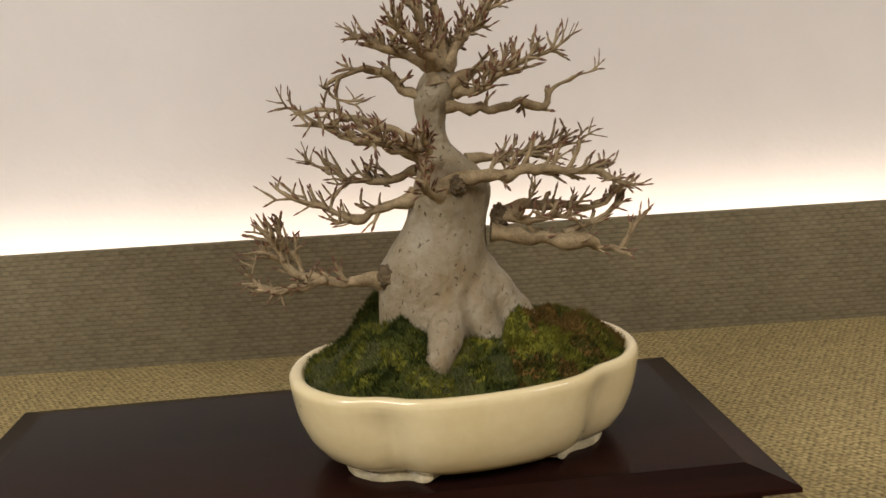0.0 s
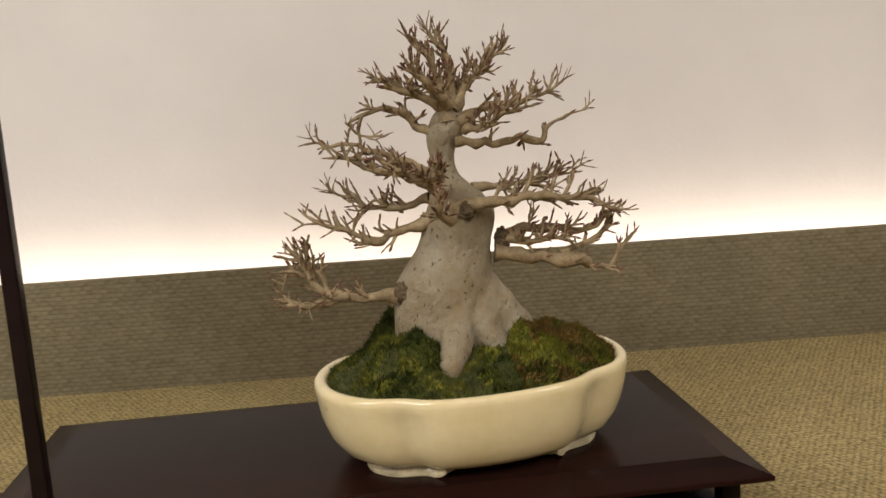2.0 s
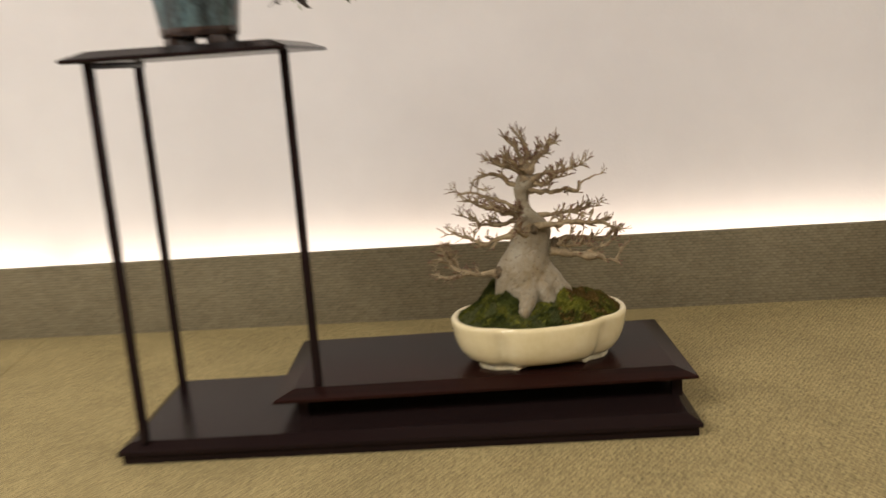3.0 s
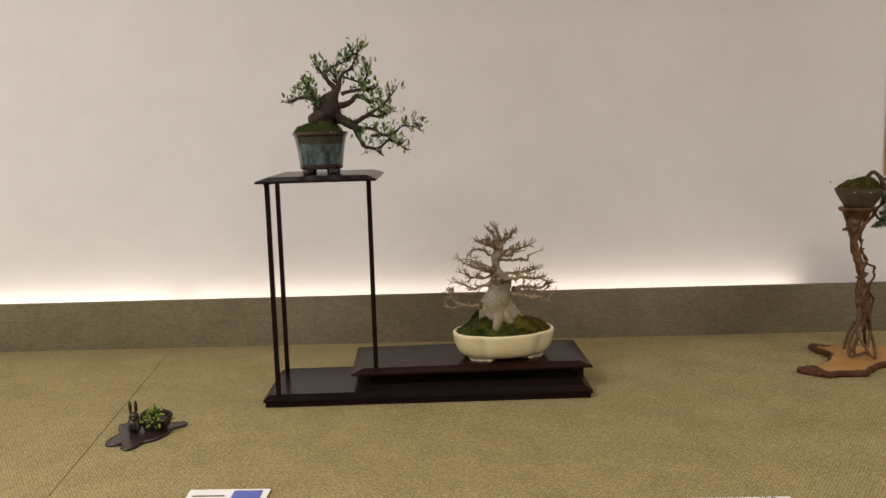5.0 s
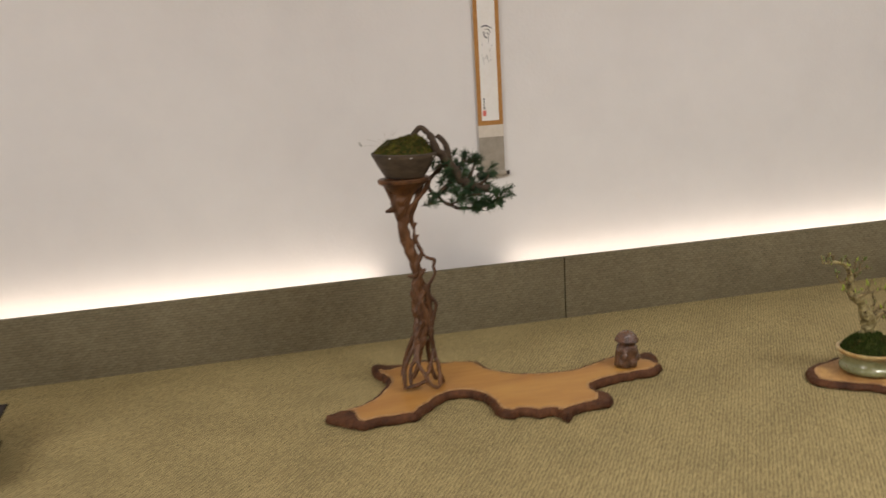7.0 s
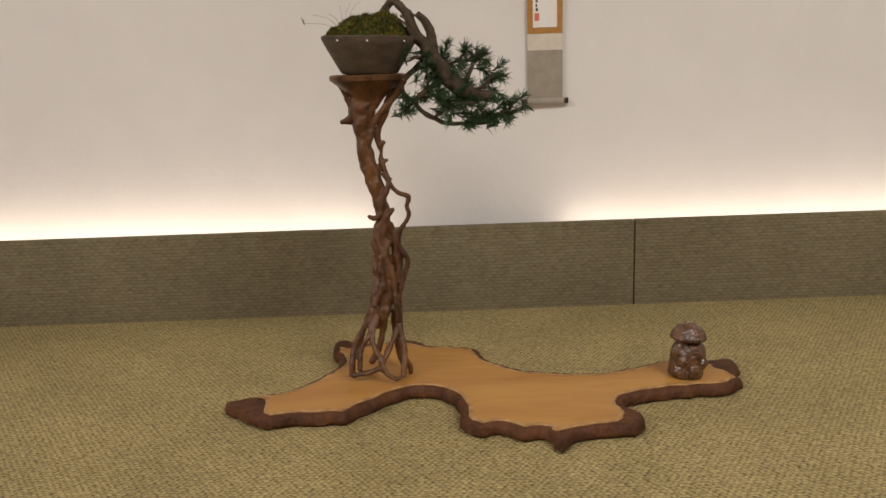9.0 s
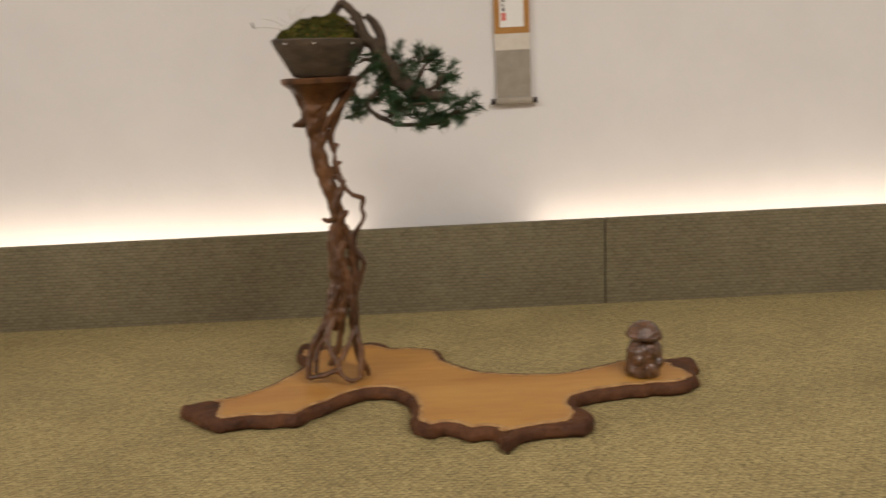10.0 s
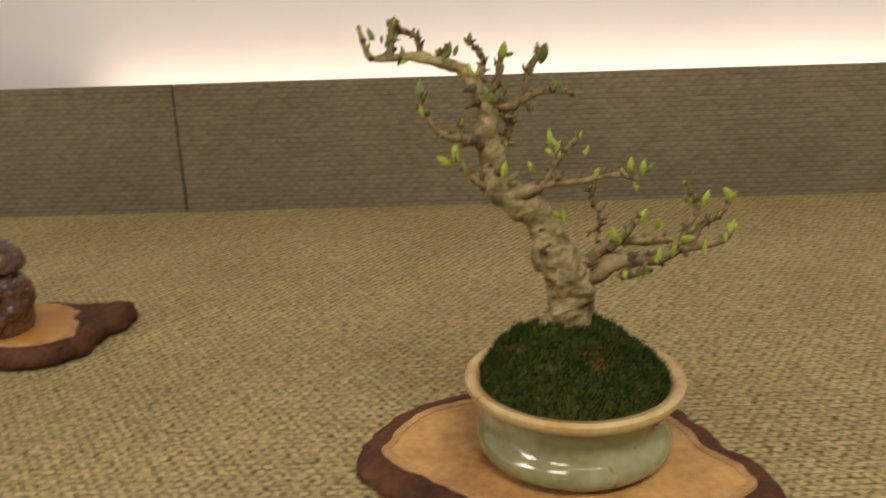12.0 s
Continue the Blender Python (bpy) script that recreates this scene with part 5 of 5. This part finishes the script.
for x, y, z in NEEDLE_SPOTS:
    y += (26 if x > 95 else 12) if x > 55 and z > -84 else 4
    bm = bmesh.new()
    c = Vector((x / 1000, y / 1000, z / 1000))
    for _ in range(5):
        way = turned((0.35, -0.1, 0.15), 0.65, rs)
        a = c + Vector((rs.gauss(0, 0.006), rs.gauss(0, 0.008), rs.gauss(0, 0.005)))
        tube(bm, [(*a, 0.0009), (*(a + way * 0.007), 0.0008), (*(a + way * 0.016), 0.0004)], 0.004, 5, mi=1)
        for i in range(44):
            u = rs.uniform(0.1, 1.0)
            p = a + way * 0.016 * u
            d = turned(way, 0.62, rs, 0.05)
            l = rs.uniform(0.009, 0.0155)
            o = d.orthogonal().normalized() * 0.00042
            o2 = d.cross(o).normalized() * 0.00042
            base = [bm.verts.new(p + o), bm.verts.new(p - o * 0.5 + o2 * 0.87), bm.verts.new(p - o * 0.5 - o2 * 0.87)]
            mid = [bm.verts.new(v.co + d * l * 0.6) for v in base]
            t = bm.verts.new(p + d * l)
            for k in range(3):
                bm.faces.new((base[k], base[(k + 1) % 3], mid[(k + 1) % 3], mid[k]))
                bm.faces.new((mid[k], mid[(k + 1) % 3], t))
    part("needle_tuft", bm, [NEEDLE, PINEBARK], pine, smooth=0)
for pts in ([(40, -14, 22, 1.2), (48, -20, 16, 1.1), (56, -22, 4, 1), (52, -20, -4, 0.8)], [(44, -10, 26, 1.1), (60, -16, 20, 1), (70, -14, 2, 0.8)], [(36, -16, 14, 1.2), (44, -26, 14, 1), (50, -28, 4, 0.8)]):
    bm = bmesh.new()
    tube(bm, mm(pts), 0.003, 7, 0.2, 200)
    part("bare_root", bm, PINEBARK, pine)


def pine_moss_height(x, y, u):
    return 0.0405 + 0.021 * (1 - u ** 3.0) + 0.008 * math.exp(-(((x - 0.018) / 0.025) ** 2 + (y / 0.03) ** 2)) * (1 - u ** 4)


def olive_mix(x, y, rs):
    return rs.choice((0, 2, 3, 3)) if noise.noise(Vector((x * 50, y * 50, 5))) > 0 else rs.choice((3, 3, 2, 3))


moss(DARKPOT, lambda a, u: (0.0525 * u * math.cos(a), 0.0525 * u * math.sin(a)), pine_moss_height, 6000, 0.0036, olive_mix, "olive and dark green moss mound in the clay pot", 7)
STALK = mat("dry_grass_stalk", (0.26, 0.23, 0.16), 0.7)
SEED = mat("dark_seed_head", (0.10, 0.11, 0.07), 0.7)
grass = thing("grass_stalk_tuft", pose(1.346, 0.744, 0.446), "thin dry grass stalks with tiny seed heads", "grass")
for tip in ((-0.046, -0.004, 0.004), (-0.036, 0.0, 0.014), (-0.016, -0.01, 0.014), (-0.004, 0.004, 0.024), (0.010, -0.004, 0.026), (0.022, 0.0, 0.028)):
    bm = bmesh.new()
    tube(bm, [(tip[0] * 0.1, 0, -0.004, 0.0003), (tip[0] * 0.5, tip[1] * 0.5, tip[2] * 0.65, 0.00025), (*tip, 0.0002)], 0.008, 5)
    if tip[0] < -0.04:
        tube(bm, [(tip[0], tip[1], tip[2] - 0.002, 0.0004), (tip[0] - 0.001, tip[1], tip[2] + 0.002, 0.0012), (tip[0] - 0.003, tip[1], tip[2] + 0.007, 0.0003)], 0.002, 6, mi=1)
    part("stalk", bm, [STALK, SEED], grass)

# ---------------------------------------------------------------- leafy tree on the upper shelf
DARKBARK = mat("dark_grey_bark", (0.060, 0.044, 0.033), 0.8, var=0.8, scale=60, other=(0.018, 0.013, 0.010), bump=0.0016, bscale=140, spec=0.2)
LEAF = mat("small_green_leaf", (0.075, 0.135, 0.030), 0.45, var=0.8, scale=25, other=(0.022, 0.045, 0.012), spec=0.4)
PALELEAF = mat("pale_green_leaf", (0.24, 0.33, 0.10), 0.45, var=0.7, scale=60, other=(0.14, 0.21, 0.05), spec=0.4)
leafy = thing("leafy_bonsai", pose(0.082, 0.566, 0.597), "gnarled dark bonsai with drooping bough and small green leaves", "bonsai tree")
rs = random.Random(8)


def leaf(bm, p, d, length, mi):
    d = d.normalized()
    side = d.cross(Vector((rs.gauss(0, 1), rs.gauss(0, 1), rs.gauss(0, 1)))).normalized()
    nor = d.cross(side)
    rows = []
    for u, w in ((0, 0.02), (0.3, 0.19), (0.62, 0.17), (1.0, 0.01)):
        c = p + d * length * u + nor * length * 0.12 * math.sin(u * 3)
        rows.append([bm.verts.new(c - side * length * w + nor * length * w * 0.4), bm.verts.new(c), bm.verts.new(c + side * length * w + nor * length * w * 0.4)])
    for a, b in zip(rows, rows[1:]):
        for k in range(2):
            bm.faces.new((a[k], a[k + 1], b[k + 1], b[k])).material_index = mi


for key, sets in grouped(LEAFY_LIMBS).items():
    for pts in sets:
        pts = [(x, y, z * (0.96 if z > 0 else 1.2), r) for x, y, z, r in pts]
        bm = bmesh.new()
        if key == "trunk":
            tube(bm, mm([(pts[0][0] - 2, pts[0][1], pts[0][2] - 16, 29)] + [(*q[:3], q[3] * 1.2) for q in pts]), 0.004, 24, 0.40, 52)
            part("trunk", bm, DARKBARK, leafy, smooth=70)
            continue
        limb(bm, [(*q[:3], q[3] * 0.85) for q in pts], rs, 14, 0.018, 0.25, 0.35, 0.0011, 1, 0.0, 0.36)
        bough = part("bough", bm, DARKBARK, leafy, smooth=70)
        bm = bmesh.new()
        line = spline(mm(pts), 0.003)
        for k in range(42):
            i = int(rs.uniform(0.4, 0.999) * (len(line) - 1))
            p = Vector(line[i][:3]) + Vector((rs.gauss(0, 0.008), rs.gauss(0, 0.011), rs.gauss(0.008, 0.010)))
            leaf(bm, p, turned((0, 0, 0.4), 0.7, rs), rs.uniform(0.009, 0.018), 1 if rs.random() < (0.55 if p.x > 0.09 else 0.25) else 0)
        part("foliage", bm, [LEAF, PALELEAF], bough, "small oval green leaves", smooth=60)["kind"] = "stuff"
bm = bmesh.new()
top = [q for k, q in LEAFY_LIMBS if k == "bough"][6][-1]
for dx, dz, l, way in ((0, 0, 0.030, (0.35, 0, 1)), (0.003, -0.004, 0.020, (0.8, 0, 0.7)), (-0.004, -0.016, 0.020, (-0.3, 0, 1)), (0.020, -0.040, 0.018, (0.25, 0, 1)), (0.006, -0.044, 0.016, (-0.4, 0, 1)), (0.030, -0.036, 0.014, (-0.05, 0, 1))):
    leaf(bm, Vector((top[0] / 1000 + dx, top[1] / 1000 - 0.004, top[2] * 0.96 / 1000 + dz)), Vector(way), l, 0)
part("long_leaves", bm, [PALELEAF], leafy, "longer pale young leaves", smooth=60)


def blue_moss_height(x, y, u):
    return 0.086 + 0.026 * (1 - u ** 3.0) + 0.004 * math.sin(x * 90)


moss(BLUEPOT, lambda a, u: (0.0535 * u * math.cos(a), 0.0535 * u * math.sin(a)), blue_moss_height, 4000, 0.0045, dark_mix, "dark green moss mound in the blue pot", 12)

# ---------------------------------------------------------------- small figures
BROWNCERAMIC = mat("brown_glazed_ceramic", (0.150, 0.066, 0.028), 0.2, var=0.8, scale=70, other=(0.026, 0.014, 0.010), bump=0.0012, bscale=170, coat=0.5)
bm = bmesh.new()


def lumpy(a, r, z):
    d = 1 + 0.16 * noise.noise(Vector((math.cos(a) * 1.6, math.sin(a) * 1.6, z * 70))) + 0.05 * noise.noise(Vector((math.cos(a) * 5, math.sin(a) * 5, z * 200)))
    return r * d * math.cos(a), r * 0.9 * d * math.sin(a)


def ribbed(a, r, z):
    d = 1 + 0.022 * math.cos(30 * a) + 0.05 * noise.noise(Vector((math.cos(a), math.sin(a), 3)))
    return -0.003 + r * d * math.cos(a), r * d * math.sin(a)


lathe(bm, [(0.021, 0.0), (0.0245, 0.001), (0.0255, 0.006), (0.0250, 0.011), (0.0258, 0.016), (0.0258, 0.024), (0.0245, 0.032), (0.0215, 0.039), (0.0170, 0.0445), (0.0130, 0.047), (0.0135, 0.052)], 48, lumpy)
lathe(bm, [(0.0120, 0.0485), (0.0200, 0.0480), (0.0248, 0.0495), (0.0250, 0.0525), (0.0215, 0.0590), (0.0165, 0.0645), (0.0105, 0.0682), (0.0040, 0.0694)], 90, ribbed)
for x, y, z, s in ((0.006, -0.019, 0.034, 0.0075), (-0.013, -0.018, 0.024, 0.008), (0.016, -0.014, 0.021, 0.0085), (0.004, -0.022, 0.012, 0.009), (-0.020, -0.006, 0.030, 0.006)):
    made = bmesh.ops.create_icosphere(bm, subdivisions=2, radius=s)["verts"]
    for v in made:
        v.co = v.co * (1 + 0.25 * noise.noise(v.co * 260)) + Vector((x, y, z))
fig = tagged(part("seated_figurine", bm, BROWNCERAMIC, smooth=60), "small brown glazed ceramic figurine with a ribbed hat", "figurine")
fuse(fig, 0.0008, 1, 0.0034, 0.0045)
fig.matrix_world = pose(1.749, 0.668, 0.0162, 0, 4, 0) @ Matrix.Diagonal((0.85, 0.85, 0.96, 1))

BRONZE = mat("dark_bronze_plate", (0.038, 0.023, 0.015), 0.36, metal=0.2, var=0.8, scale=50, other=(0.022, 0.018, 0.016), bump=0.0004, bscale=140)
PLATE = [(-0.336, 0.238), (-0.318, 0.232), (-0.304, 0.240), (-0.296, 0.214), (-0.280, 0.208), (-0.268, 0.222), (-0.262, 0.246), (-0.240, 0.266), (-0.228, 0.300), (-0.226, 0.330), (-0.206, 0.348), (-0.214, 0.366), (-0.240, 0.362), (-0.262, 0.378), (-0.290, 0.384), (-0.306, 0.398), (-0.330, 0.390), (-0.334, 0.366), (-0.352, 0.352), (-0.342, 0.322), (-0.330, 0.300), (-0.340, 0.268)]
po = (-0.285, 0.305)
plate = thing("leaf_shaped_plate", pose(po[0], po[1], 0), "flat dark leaf-shaped plate lying on the carpet", "plate")
line = outline([(x - po[0], y - po[1]) for x, y in PLATE], 0.004, 0.0012, 2.0)
bm = bmesh.new()
rings(bm, [[(p.x, p.y, z) for p in lp] for lp, z in ((inset(line, 0.003, 1), 0.0), (line, 0.004), (inset(line, 0.0015, 1), 0.0068), (inset(line, 0.006, 3), 0.0055))], cap1=False)
flat(bm, inset(line, 0.0055, 3), 0.0055)
part("plate_body", bm, BRONZE, plate, smooth=50)
bm = bmesh.new()
for cx, cy, cz, ax, ay, az in ((0, 0, 0.013, 0.010, 0.011, 0.013), (0.001, -0.006, 0.030, 0.0072, 0.0075, 0.0080), (0.001, -0.012, 0.027, 0.004, 0.004, 0.0035), (-0.005, -0.009, 0.010, 0.003, 0.004, 0.009), (0.006, -0.009, 0.010, 0.003, 0.004, 0.009), (-0.0036, -0.003, 0.045, 0.0026, 0.0018, 0.0105), (0.0042, -0.003, 0.045, 0.0026, 0.0018, 0.0105)):
    made = bmesh.ops.create_icosphere(bm, subdivisions=3, radius=1)["verts"]
    for v in made:
        v.co = Vector((cx + v.co.x * ax, cy + v.co.y * ay, cz + v.co.z * az)) * (1 + 0.03 * noise.noise(v.co * 3))
rab = tagged(part("animal_figurine", bm, BRONZE, smooth=70), "small brown ceramic animal figurine with long upright ears", "figurine")
rab.matrix_world = pose(-0.301, 0.308, 0.0056, 0, 0, 14) @ Matrix.Diagonal((1.45, 1.4, 1.22, 1))
planter = thing("tiny_planter", pose(-0.262, 0.326, 0.0075, 12, 6, 0) @ Matrix.Scale(1.12, 4), "tiny dark pot with bright green accent plant", "potted plant")
bm = bmesh.new()
lathe(bm, [(0.019, 0.0), (0.022, 0.001), (0.0265, 0.012), (0.0285, 0.026), (0.0275, 0.028), (0.0255, 0.026), (0.022, 0.020)], 48, lumpy)
part("pot", bm, BRONZE, planter)
SUCC = mat("yellow_green_succulent", (0.27, 0.32, 0.05), 0.4, var=0.8, scale=90, other=(0.12, 0.17, 0.03), spec=0.4)
rs = random.Random(30)
for i in range(64):
    bm = bmesh.new()
    a, u = rs.choice((rs.uniform(0, 6.28), rs.uniform(3.3, 5.6))), rs.uniform(0, 1.15)
    p = Vector((0.024 * u * math.cos(a), 0.024 * u * math.sin(a), 0.020 + 0.010 * (1 - u)))
    d = (Vector((math.cos(a) * u, math.sin(a) * u, 0.75 - 0.75 * u)) + Vector((rs.gauss(0, 0.35), rs.gauss(0, 0.35), rs.gauss(0, 0.2)))).normalized()
    l = rs.uniform(0.010, 0.019)
    tube(bm, [(*p, 0.0015), (*(p + d * l * 0.5), 0.0025), (*(p + d * l), 0.0004)], 0.003, 7)
    part("fleshy_leaf", bm, SUCC if rs.random() < 0.7 else MOSSES[3], planter)

# ---------------------------------------------------------------- ceiling lamps and strip housings
LAMPWHITE = mat("white_lamp_housing", (0.75, 0.75, 0.74), 0.4)
for lx, ly, sx, sy, watts in CEIL_LAMPS:
    lamp = thing("ceiling_lamp", pose(lx, ly, CEIL), "flat white rectangular ceiling lamp", "ceiling lamp", "ceiling lamps")
    bm = bmesh.new()
    hx, hy = sx / 2 + 0.04, sy / 2 + 0.04
    for a in ((-hx, hx, -hy, 0.025 - hy), (-hx, hx, hy - 0.025, hy), (-hx, 0.025 - hx, 0.025 - hy, hy - 0.025), (hx - 0.025, hx, 0.025 - hy, hy - 0.025)):
        box(bm, *a, -0.06, 0)
    part("lamp_frame", bm, LAMPWHITE, lamp, smooth=0)
